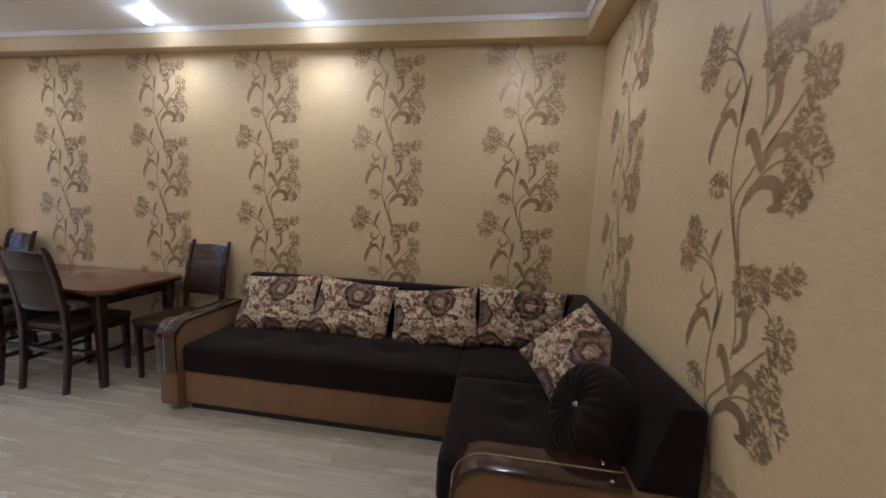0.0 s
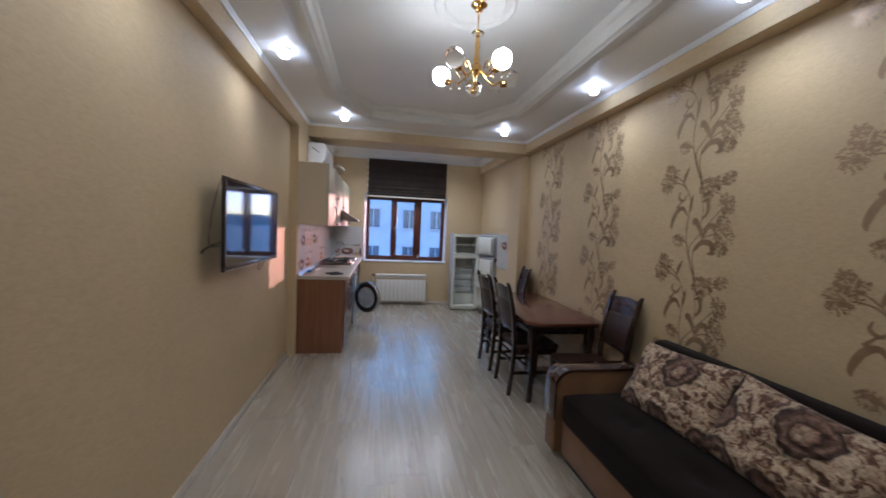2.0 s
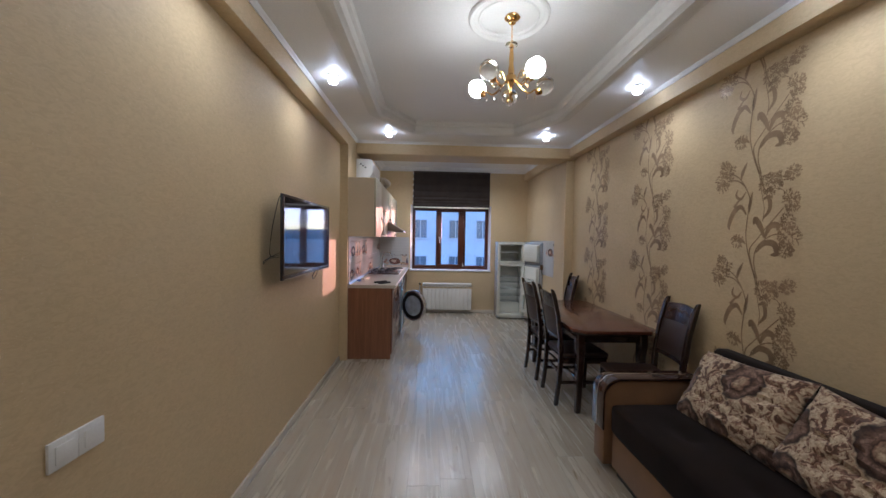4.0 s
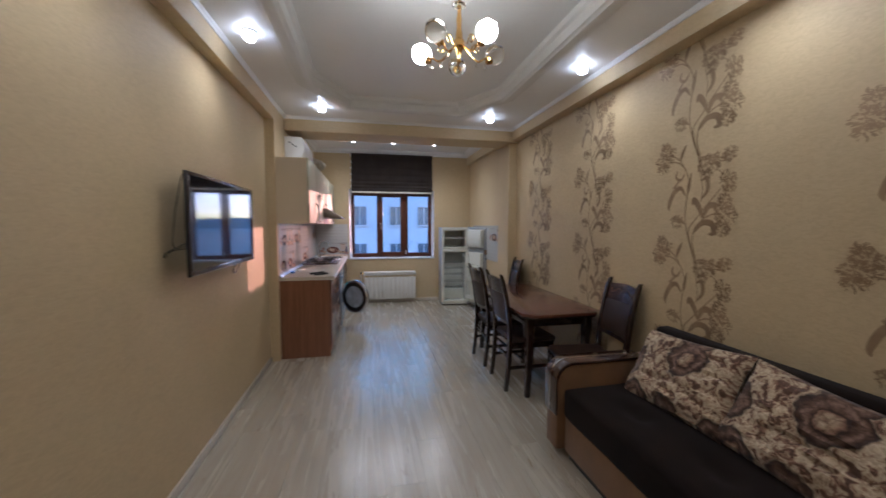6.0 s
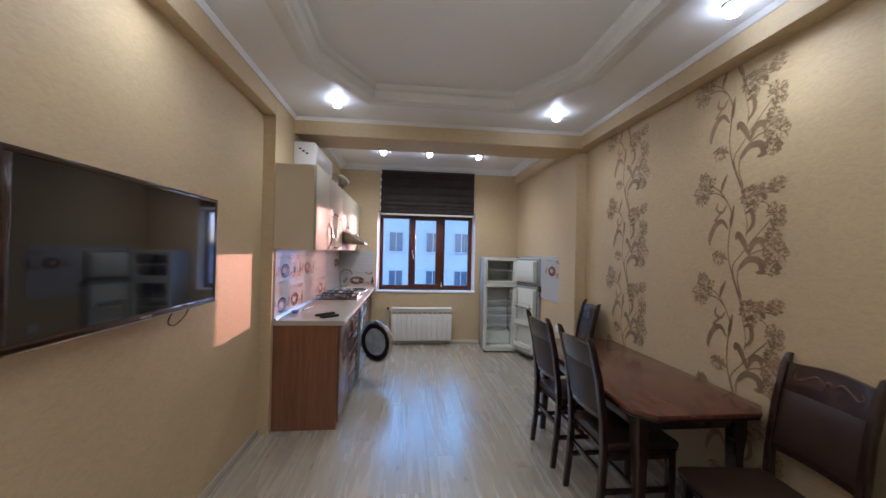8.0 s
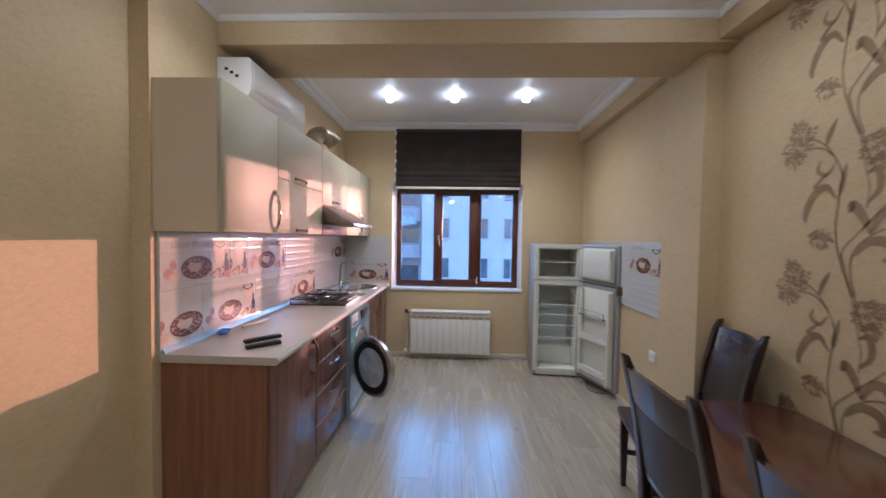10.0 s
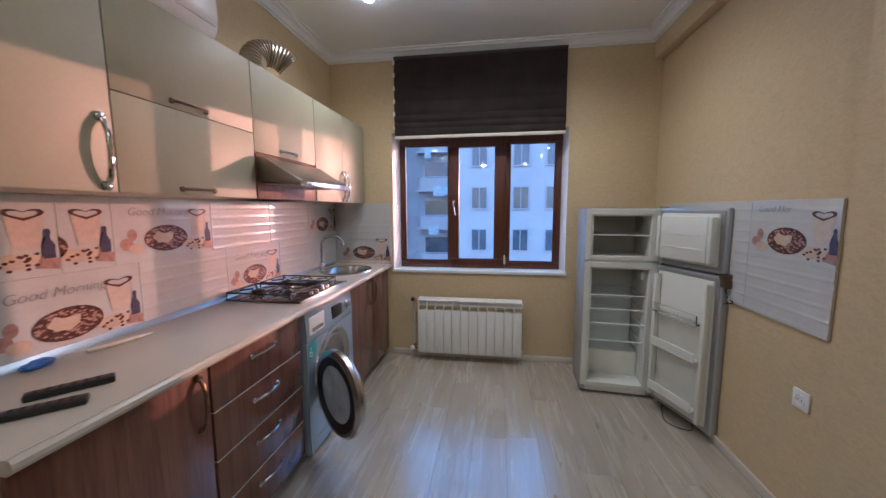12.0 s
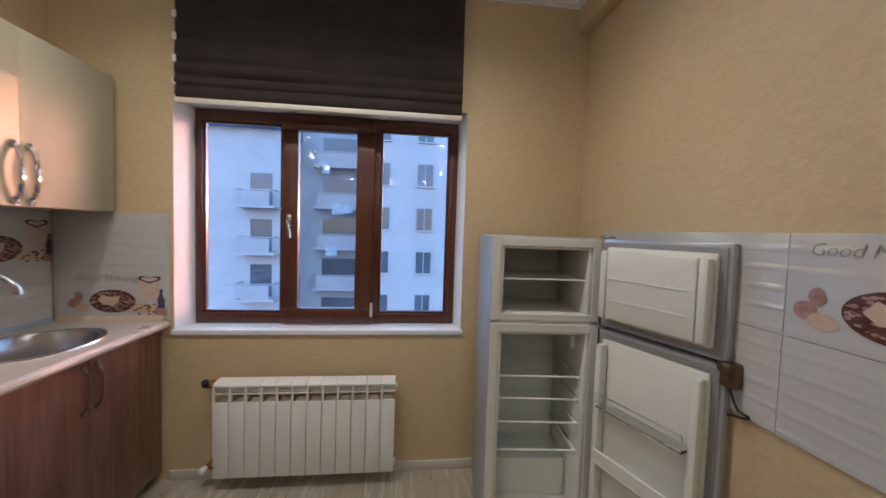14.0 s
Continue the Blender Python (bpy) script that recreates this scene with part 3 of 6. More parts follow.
# ---- lamps ----
def downlight_fitting(x, y, z):
    ob = thing("downlight", (x, y, z), 0, "lit recessed downlight with a cut glass cup", "downlight", "ceiling downlights")
    part("ring", turned([(0.030, 0.0), (0.046, 0.0), (0.046, -0.006), (0.038, -0.012), (0.030, -0.008), (0.030, 0.0)], 24), M_CHROME, ob, "chrome ring")
    bm = bmesh.new()
    seg = 16
    rings = []
    for r, h in ((0.034, -0.008), (0.036, -0.03), (0.026, -0.058), (0.012, -0.062)):
        rings.append([bm.verts.new(((r + 0.003 * (i % 2)) * math.cos(2 * math.pi * i / seg), (r + 0.003 * (i % 2)) * math.sin(2 * math.pi * i / seg), h)) for i in range(seg)])
    for a, b in zip(rings, rings[1:]):
        for i in range(seg):
            bm.faces.new((a[i], a[(i + 1) % seg], b[(i + 1) % seg], b[i]))
    bm.faces.new(rings[-1])
    bm.faces.new(rings[0])
    part("bulb", bm, M_BULB, ob, "lit glass cup")
    return ob


first = downlight_fitting(*LIVING_SPOTS[0], ZB)
# Includes fittings for the two added, unseen spots at y 0.74.
copies(first, [pose(x, y, ZB) for x, y in LIVING_SPOTS[1:]] + [pose(x, y, ZK) for x, y in KITCHEN_SPOTS])


def chandelier():
    ob = thing("chandelier", (0.622, 2.74, ZT), 0, "brass five-armed chandelier with globe shades, two of them lit", "chandelier")
    part("canopy", turned([(0.004, 0.0), (0.040, -0.002), (0.046, -0.014), (0.030, -0.026), (0.018, -0.030), (0.020, -0.044), (0.008, -0.052), (0.0, -0.052)], 24), M_BRASS, ob)
    chain = bmesh.new()
    for k in range(9):
        z = -0.055 - 0.0105 * k
        pts = [(0.0045 * math.cos(a * math.pi / 5), 0.0, z - 0.005 + 0.009 * math.sin(a * math.pi / 5)) for a in range(10)]
        if k % 2:
            pts = [(y, x, z) for x, y, z in pts]
        tube(pts, 0.0016, 6, chain, True)
    part("chain", chain, M_BRASS, ob)
    part("bobeche", turned([(0.0, -0.148), (0.012, -0.150), (0.034, -0.162), (0.036, -0.168), (0.016, -0.176), (0.012, -0.19), (0.0, -0.19)], 20), M_CRYSTAL, ob, "cut glass collar")
    part("stem", turned([(0.0, -0.15), (0.008, -0.16), (0.010, -0.20), (0.014, -0.24), (0.012, -0.28), (0.018, -0.31), (0.018, -0.335), (0.028, -0.345), (0.030, -0.375),
                         (0.020, -0.39), (0.008, -0.43), (0.012, -0.45), (0.0, -0.47)], 18), M_BRASS, ob)
    for k, (ang, lit, dz) in enumerate(((151, True, 0.0), (223, False, 0.0), (-65, True, 0.0), (7, False, 0.0), (79, False, 0.0))):
        c, s = math.cos(radians(ang)), math.sin(radians(ang))
        line = curve_points([(0.02 * c, 0.02 * s, -0.36), (0.06 * c, 0.06 * s, -0.405), (0.11 * c, 0.11 * s, -0.435), (0.150 * c, 0.150 * s, -0.412), (0.168 * c, 0.168 * s, -0.425)], 6)
        arm = part("arm", tube(line, 0.0055, 8), M_BRASS, ob)
        curl = curve_points([(0.06 * c, 0.06 * s, -0.385), (0.09 * c, 0.09 * s, -0.35), (0.115 * c, 0.115 * s, -0.365), (0.10 * c, 0.10 * s, -0.39), (0.085 * c, 0.085 * s, -0.378)], 5)
        part("scroll", tube(curl, 0.003, 6), M_BRASS, arm)
        d = Vector((c * 0.55, s * 0.55, 0.55)).normalized()
        at = Vector(line[-1])
        part("cup", turned([(0.0, -0.012), (0.012, -0.01), (0.022, 0.004), (0.024, 0.014), (0.016, 0.02)], 16, at, d), M_BRASS, arm)
        prof = [(0.02, 0.012)] + [(0.052 * math.sin(a), 0.058 - 0.051 * math.cos(a)) for a in [0.45 + 0.17 * i for i in range(13)]] + [(0.024, 0.108)]
        if lit:
            part("shade", turned(prof, 24, at, d), M_LIT, arm, "lit white glass globe")
        else:
            bm = turned(prof, 28, at, d)
            for v in bm.verts:
                v.co += (v.co - at).normalized() * 0.0030 * noise.noise(v.co * 150)
            part("shade", bm, M_CRYSTAL, arm, "unlit etched glass globe")
        for q in (0.10, 0.15):
            part("drop", turned([(0.0, 0.0), (0.003, -0.006), (0.006, -0.022), (0.0, -0.032)], 8, (q * c, q * s, -0.438)), M_CRYSTAL, arm, "clear glass drop")


chandelier()


# ---- kitchen ----
def arc_handle(parent, a, b, out, r=0.005, material=None, label="chrome bow handle"):
    """A bow handle from a to b standing out along a direction."""
    a, b, out = Vector(a), Vector(b), Vector(out)
    pts = [a] + [a.lerp(b, t) + out * math.sin(math.pi * min(1, max(0, t))) ** 0.45 for t in (0.06, 0.15, 0.3, 0.5, 0.7, 0.85, 0.94)] + [b]
    bm = tube(pts, r, 8)
    for p in (a, b):
        turned([(r * 1.9, 0.0), (r * 1.9, out.length * 0.25), (r, out.length * 0.4)], 10, p, out, bm)
    return part("handle", bm, material or M_CHROME, parent, label)


YC, YE = 4.815, 7.476            # ends of the kitchen row
XF = -0.258                      # face of the base cabinets


def base_cabinets():
    # door cabinet
    ob = thing("base_cabinet", (XC, YC, 0), 0, "walnut base cabinet with one door beside the drawers", "cabinet", "base cabinets")
    part("end_panel", box((0.0, 0, 0), (XF - XC - 0.018, 0.018, 0.838), 0.001, 1), M_END, ob, "reddish walnut end panel")
    part("body", box((0.0, 0.018, 0.09), (XF - XC - 0.022, 0.538, 0.838)), M_FRONT, ob)
    part("plinth", box((0.0, 0.018, 0), (XF - XC - 0.055, 0.538, 0.088)), M_END, ob)
    d = part("door", box((XF - XC - 0.018, 0.002, 0.062), (XF - XC, 0.533, 0.832), 0.0025), M_FRONT, ob)
    arc_handle(d, (XF - XC, 0.488, 0.805), (XF - XC, 0.488, 0.615), (0.030, 0, 0), 0.0075, M_BRONZE, "dark bronze bow handle")
    # drawers
    ob = thing("drawer_cabinet", (XC, 5.356, 0), 0, "walnut cabinet with four drawers and chrome handles", "cabinet", "base cabinets")
    part("body", box((0.0, 0, 0.09), (XF - XC - 0.022, 0.59, 0.838)), M_FRONT, ob)
    part("plinth", box((0.0, 0, 0), (XF - XC - 0.055, 0.59, 0.088)), M_END, ob)
    for k in range(4):
        z0 = 0.062 + 0.1935 * k
        d = part("drawer", box((XF - XC - 0.018, 0.003, z0), (XF - XC, 0.587, z0 + 0.190), 0.0025), M_FRONT, ob)
        # Cream strip paints the light that the drawer's edge profile reflects.
        part("edge_strip", box((XF - XC - 0.016, 0.004, z0 + 0.1902), (XF - XC + 0.0006, 0.586, z0 + 0.1930)), M_RAIL, d, "pale strip for light on the drawer edge")
        arc_handle(d, (XF - XC, 0.215, z0 + 0.125), (XF - XC, 0.375, z0 + 0.125), (0.026, 0, 0.004), 0.006)
    # sink cabinet
    ob = thing("sink_cabinet", (XC, 6.60, 0), 0, "walnut sink cabinet with two doors in the corner", "cabinet", "base cabinets")
    part("body", box((0.0, 0, 0.09), (XF - XC - 0.022, 0.872, 0.70)), M_FRONT, ob)
    part("side", box((0.0, -0.014, 0.0), (XF - XC - 0.004, 0.0, 0.838)), M_END, ob)
    part("plinth", box((0.0, 0, 0), (XF - XC - 0.055, 0.872, 0.088)), M_END, ob)
    for k in range(2):
        d = part("door", box((XF - XC - 0.018, 0.002 + 0.437 * k, 0.062), (XF - XC, 0.434 + 0.437 * k, 0.832), 0.0025), M_FRONT, ob)
        y = 0.405 if k == 0 else 0.468
        arc_handle(d, (XF - XC, y, 0.800), (XF - XC, y, 0.615), (0.028, 0, 0), 0.0055, M_BRONZE, "dark metal bow handle")


def worktop():
    ob = thing("worktop", (XC, YC, 0.838), 0, "cream speckled worktop with a steel sink cut in", "worktop")
    w, l = 0.545, YE - YC
    cx, cy, rx, ry = 0.285, 7.075 - YC, 0.185, 0.225
    n = 40
    bm = bmesh.new()
    hole = [(cx + rx * math.cos(2 * math.pi * i / n), cy + ry * math.sin(2 * math.pi * i / n)) for i in range(n)]
    for z in (0.0, 0.037):
        o = [bm.verts.new((x, y, z)) for x, y in ((0, -0.012), (w, -0.012), (w, l), (0, l))]
        h = [bm.verts.new((x, y, z)) for x, y in hole]
        ed = [bm.edges.new((o[i], o[(i + 1) % 4])) for i in range(4)] + [bm.edges.new((h[i], h[(i + 1) % n])) for i in range(n)]
        bmesh.ops.triangle_fill(bm, use_beauty=True, use_dissolve=False, edges=ed)
        if z == 0.0:
            lo = (o, h)
        else:
            for a, b in zip(lo, (o, h)):
                for i in range(len(a)):
                    bm.faces.new((a[i], a[(i + 1) % len(a)], b[(i + 1) % len(b)], b[i]))
    part("slab", bm, M_TOP, ob)
    part("front_edge", tube([(w - 0.001, -0.010, 0.0185), (w - 0.001, l - 0.002, 0.0185)], 0.0175, 10), M_TOP, ob)
    part("upstand", slab([(0, 0.037), (0.026, 0.037), (0.022, 0.046), (0.010, 0.064), (0.0, 0.066)], -0.005, l - 0.03, axis="y"), M_GREYWH, ob, "pale plastic sealing strip along the tiles")
    part("upstand_short", slab([(l, 0.037), (l - 0.024, 0.037), (l - 0.020, 0.046), (l - 0.008, 0.062), (l, 0.064)], 0.026, w - 0.012, axis="x"), M_LATTE, ob, "beige sealing strip")
    s = thing("kitchen_sink", (XC + cx, 7.075, 0.875), 0, "round stainless steel inset sink with a drainer rim", "sink")
    prof = [(1.10, 0.0), (1.09, 0.006), (1.0, 0.007), (0.96, 0.0), (0.90, -0.05), (0.84, -0.13), (0.70, -0.155), (0.15, -0.160), (0.0, -0.160)]
    bm = bmesh.new()
    rings = [[bm.verts.new((rx * r * math.cos(2 * math.pi * i / n), ry * r * math.sin(2 * math.pi * i / n) - 0.0, z)) for i in range(n)] for r, z in prof[:-1]]
    for a, b in zip(rings, rings[1:]):
        for i in range(n):
            bm.faces.new((a[i], a[(i + 1) % n], b[(i + 1) % n], b[i]))
    bm.faces.new(rings[-1])
    part("bowl", bm, M_STEEL, s)
    part("drain", turned([(0.0, 0.0), (0.03, 0.0), (0.032, 0.003), (0.024, 0.003), (0.02, -0.002), (0.0, -0.002)], 20, (0, 0, -0.159)), M_CHROME, s)
    part("overflow", box((-0.155, -0.02, -0.07), (-0.150, 0.02, -0.06)), M_BLACK, s)
    t = thing("kitchen_tap", (-0.655, 6.965, 0.878), 0, "chrome swan-neck kitchen tap behind the sink", "tap")
    part("base", turned([(0.026, 0), (0.026, 0.008), (0.02, 0.014), (0.02, 0.065), (0.014, 0.075), (0.0, 0.075)], 20), M_CHROME, t)
    neck = [(0, 0, 0.07), (0, 0, 0.19), (0.004, 0.002, 0.235), (0.03, 0.012, 0.275), (0.075, 0.03, 0.292), (0.12, 0.048, 0.282), (0.145, 0.058, 0.255), (0.152, 0.06, 0.235)]
    part("spout", tube(curve_points(neck, 5), 0.011, 12), M_CHROME, t)
    part("aerator", rod((0.150, 0.06, 0.245), (0.156, 0.062, 0.215), 0.0135, 14), M_CHROME, t)
    part("lever", tube([(0.012, 0.0, 0.045), (0.04, 0.02, 0.052), (0.085, 0.055, 0.066)], 0.008, 10), M_CHROME, t)


def hob():
    ob = thing("gas_hob", (-0.525, 6.31, 0.875), 0, "dark brown four-burner gas hob set in the worktop", "hob")
    part("plate", box((-0.225, -0.295, 0.0), (0.235, 0.295, 0.010), 0.004), M_HOB, ob, "dark enamel plate")
    part("edge", box((0.232, -0.297, -0.002), (0.240, 0.297, 0.013), 0.002), M_STEEL, ob, "steel front edge")
    for x, y, r in ((-0.11, -0.16, 0.042), (-0.11, 0.13, 0.034), (0.08, -0.16, 0.030), (0.08, 0.13, 0.048)):
        b = part("burner", turned([(r * 1.4, 0.010), (r * 1.4, 0.016), (r, 0.018), (r, 0.028), (0.0, 0.028)], 20, (x, y, 0)), M_STEEL, ob, "steel burner ring")
        part("cap", turned([(r * 0.9, 0.028), (r * 0.92, 0.034), (r * 0.6, 0.038), (0.0, 0.038)], 20, (x, y, 0)), M_IRON, b)
    for y in (-0.16, 0.13):
        bm = bmesh.new()
        for x0, x1 in ((-0.215, 0.175),):
            for yy in (-0.125, 0.125):
                tube([(x0, y + yy, 0.012), (x0, y + yy, 0.045), (x1, y + yy, 0.045), (x1, y + yy, 0.012)], 0.005, 6, bm)
            for xx in (x0, -0.02, x1):
                tube([(xx, y - 0.125, 0.045), (xx, y + 0.125, 0.045)], 0.005, 6, bm)
        for x in (-0.11, 0.08):
            for a in range(4):
                c, s = math.cos(a * math.pi / 2 + 0.785), math.sin(a * math.pi / 2 + 0.785)
                tube([(x + 0.025 * c, y + 0.025 * s, 0.048), (x + 0.095 * c, y + 0.095 * s, 0.047)], 0.0045, 6, bm)
        part("grate", bm, M_IRON, ob, "black cast iron grate")
    for k in range(5):
        part("knob", turned([(0.017, 0.010), (0.017, 0.018), (0.013, 0.032), (0.0, 0.032)], 14, (0.205, -0.13 + 0.065 * k, 0)), M_STEEL, ob)


def washer():
    ob = thing("washing_machine", (-0.245, 6.27, 0), 0, "silver-white front-loading washing machine with its door open", "washing machine")
    w = 0.297
    part("cabinet", box((-0.50, -w, 0.015), (-0.005, w, 0.832), 0.012), M_GREYWH, ob)
    bm = bmesh.new()
    n = 40
    cz, r = 0.44, 0.185
    for x in (-0.005, 0.006):
        o = [bm.verts.new((x, y, z)) for y, z in ((-w, 0.10), (w, 0.10), (w, 0.665), (-w, 0.665))]
        h = [bm.verts.new((x, r * math.cos(2 * math.pi * i / n), cz + r * math.sin(2 * math.pi * i / n))) for i in range(n)]
        ed = [bm.edges.new((o[i], o[(i + 1) % 4])) for i in range(4)] + [bm.edges.new((h[i], h[(i + 1) % n])) for i in range(n)]
        bmesh.ops.triangle_fill(bm, use_beauty=True, use_dissolve=False, edges=ed)
        if x < 0:
            lo = (o, h)
        else:
            for a, b in zip(lo, (o, h)):
                for i in range(len(a)):
                    bm.faces.new((a[i], a[(i + 1) % len(a)], b[(i + 1) % len(b)], b[i]))
    part("front", bm, M_GREYWH, ob)
    part("collar", turned([(0.225, 0.006), (0.222, 0.014), (0.205, 0.020), (0.188, 0.012), (0.180, 0.002)], 48, (0, 0, cz), (1, 0, 0)), M_STEEL, ob, "grey ring round the drum opening")
    part("gasket", turned([(0.182, 0.004), (0.172, 0.010), (0.160, 0.004), (0.150, 0.0005)], 40, (0, 0, cz), (1, 0, 0)), M_GASKET, ob, "grey rubber gasket")
    # No hollow drum: a black disc paints the shade inside the opening.
    part("drum", turned([(0.151, 0.003), (0.148, 0.0025), (0.10, 0.0022), (0.0, 0.002)], 40, (0, 0, cz), (1, 0, 0)), M_BLACK, ob, "flat black disc for the drum's dark inside")
    part("panel", slab([(-0.005, 0.668), (0.008, 0.668), (0.010, 0.70), (0.0, 0.828), (-0.005, 0.830)], -w, w, 0.003, "y"), M_GREYWH, ob, "control panel")
    part("display", box((0.0035, 0.0, 0.712), (0.0125, 0.135, 0.79), 0.002), M_BLACK, ob, "dark display")
    part("drawer", box((0.002, -0.27, 0.70), (0.010, -0.10, 0.80), 0.003), M_WHITE, ob, "detergent drawer")
    part("badge", box((0.010, -0.24, 0.715), (0.0125, -0.12, 0.735)), M_GREYINK, ob, "grey lettering strip")
    part("dial", turned([(0.030, 0.0), (0.030, 0.012), (0.024, 0.020), (0.0, 0.020)], 24, (0.004, 0.215, 0.755), (1, 0, 0)), M_STEEL, ob, "silver selector dial")
    stk = part("sticker", slab([(-0.288, 0.560), (-0.200, 0.585), (-0.200, 0.668), (-0.288, 0.655)], 0.0062, 0.0072, 0, "x"), M_TEAL, ob, "teal sticker")
    cu = bpy.data.curves.new("figure", "FONT")
    cu.body, cu.size, cu.extrude = "6", 0.075, 0.0003
    cu.materials.append(M_WHITE)
    fig = new("figure", cu)
    fig.parent = stk
    fig.location, fig.rotation_euler = (0.0076, -0.278, 0.582), (radians(90), 0, radians(90))
    fig["label"] = "white figure"
    part("kick_panel", box((-0.004, -w + 0.01, 0.02), (0.004, w - 0.01, 0.095), 0.003), M_GREYWH, ob)
    for x in (-0.45, -0.05):
        for y in (-0.25, 0.25):
            part("foot", rod((x, y, 0), (x, y, 0.018), 0.022, 14), M_BLACK, ob)
    # open door, hinged on the drawer side, swung wide
    hy = -0.20
    ax = Vector((0.80, -0.60, 0)).normalized()        # from the hinge to the far rim
    nrm = Vector((-0.60, -0.80, 0)).normalized()      # the door's outer side
    c = Vector((0.025, hy, cz - 0.02)) + ax * 0.205
    door = part("door", turned([(0.150, -0.022), (0.205, -0.026), (0.222, -0.012), (0.222, 0.010), (0.205, 0.022), (0.150, 0.018), (0.150, -0.022)], 48, c, nrm), M_BLACK, ob, "open round door with a dark frame")
    part("rim", turned([(0.200, -0.024), (0.222, -0.030), (0.234, -0.012), (0.232, 0.012), (0.212, 0.026), (0.198, 0.024), (0.200, -0.024)], 48, c, nrm), M_STEEL, door, "silver rim")
    # Bowl and cover are opaque; their pale blue paints daylight on the glass.
    part("glass_bowl", turned([(0.152, -0.010), (0.146, 0.02), (0.128, 0.055), (0.10, 0.085), (0.05, 0.098), (0.0, 0.10)], 40, c, -nrm), M_DOORSHINE, door, "door bowl, pale blue for reflected daylight")
    part("cover", turned([(0.152, 0.016), (0.138, 0.002), (0.10, -0.010), (0.05, -0.015), (0.0, -0.016)], 40, c, nrm), M_DOORSHINE, door, "dished door window, pale blue for reflected daylight")
    part("hinge", box((0.0, hy - 0.02, cz - 0.07), (0.035, hy + 0.012, cz + 0.03), 0.004), M_STEEL, door)


def wall_cabinets():
    z0, z1, xf = 1.440, 2.115, -0.457
    d = xf - XC

    def unit(y0, y1, label, doors):
        ob = thing("wall_cabinet", (XC, y0, z0), 0, label, "cabinet", "wall cabinets")
        part("body", box((0.002, 0.0, 0.0), (d - 0.019, y1 - y0, z1 - z0), 0.001, 1), M_SIDE, ob, "cream carcass")
        for a, b, c, e, hnd in doors:
            f = part("door", box((d - 0.018, a + 0.0015, c + 0.0015), (d, b - 0.0015, e - 0.0015), 0.002), M_CREAM, ob, "glossy cream door")
            if hnd[0] == "v":
                arc_handle(f, (d, hnd[1], hnd[2]), (d, hnd[1], hnd[2] + 0.21), (0.03, 0, 0), 0.0085)
            else:
                arc_handle(f, (d, hnd[1], hnd[2]), (d, hnd[1] + 0.16, hnd[2]), (0.022, 0, 0), 0.006, M_BRONZE if hnd[0] == "b" else M_CHROME)
        return ob

    h = z1 - z0
    unit(4.775, 5.270, "glossy cream wall cabinet with one door, next to the column", [(0, 0.495, 0, h, ("v", 0.458, 0.020))])
    unit(5.272, 5.945, "glossy cream wall cabinet with two flaps", [(0, 0.673, 0, 0.325, ("b", 0.235, 0.025)), (0, 0.673, 0.325, h, ("b", 0.22, 0.352))])
    ob = unit(5.947, 6.560, "short glossy cream wall cabinet over the cooker hood", [(0, 0.613, 0.235, h, ("h", 0.22, 0.27))])
    unit(6.562, 7.450, "glossy cream wall cabinet with two doors in the corner", [(0, 0.444, 0, h, ("v", 0.415, 0.022)), (0.444, 0.888, 0, h, ("v", 0.474, 0.022))])
    hd = thing("cooker_hood", (xf, 5.955, z0), 0, "brownish steel cooker hood with a sloping front", "cooker hood")
    part("canopy", slab([(0.002, 0.215), (0.002, 0.095), (0.235, 0.068), (0.238, 0.092), (0.16, 0.135), (0.04, 0.212)], 0.0, 0.595, 0.002, "y"), M_HOOD, hd)
    part("front_strip", box((0.234, 0.0, 0.064), (0.244, 0.595, 0.094), 0.003), M_CHROME, hd, "polished front strip")
    part("filter", box((0.01, 0.03, 0.074), (0.205, 0.565, 0.080)), M_GASKET, hd, "grey grease filter")
    part("back_box", box((0.002 - d * 0.98, 0.0, -0.0), (0.0, 0.595, 0.23), 0.002), M_END, hd, "brown panelled housing")
    for k in range(3):
        part("button", rod((0.243, 0.45 + 0.03 * k, 0.08), (0.248, 0.45 + 0.03 * k, 0.08), 0.006, 10), M_BLACK, hd)


def extractor_duct():
    ob = thing("extractor_duct", (-0.62, 6.22, 2.115), 0, "bent corrugated aluminium duct lying on the wall cabinets", "duct")
    line = curve_points([(0.0, 0.0, 0.0), (-0.02, 0.0, 0.08), (-0.015, 0.03, 0.155), (0.02, 0.085, 0.185), (0.075, 0.14, 0.17), (0.10, 0.17, 0.14)], 9)
    own, rings = bmesh.new(), []
    for i, p in enumerate(line):
        a, b = Vector(line[max(0, i - 1)]), Vector(line[min(len(line) - 1, i + 1)])
        d = (b - a).normalized()
        s = d.cross(Vector((0.9, -0.4, 0.1))).normalized()
        t = s.cross(d)
        r = 0.068 + 0.005 * (i % 2)
        rings.append([own.verts.new(Vector(p) + r * (math.cos(2 * math.pi * k / 24) * s + math.sin(2 * math.pi * k / 24) * t)) for k in range(24)])
    for a, b in zip(rings, rings[1:]):
        for k in range(24):
            own.faces.new((a[k], a[(k + 1) % 24], b[(k + 1) % 24], b[k]))
    own.faces.new(rings[0])
    part("pipe", own, M_FOIL, ob, sharp=20)


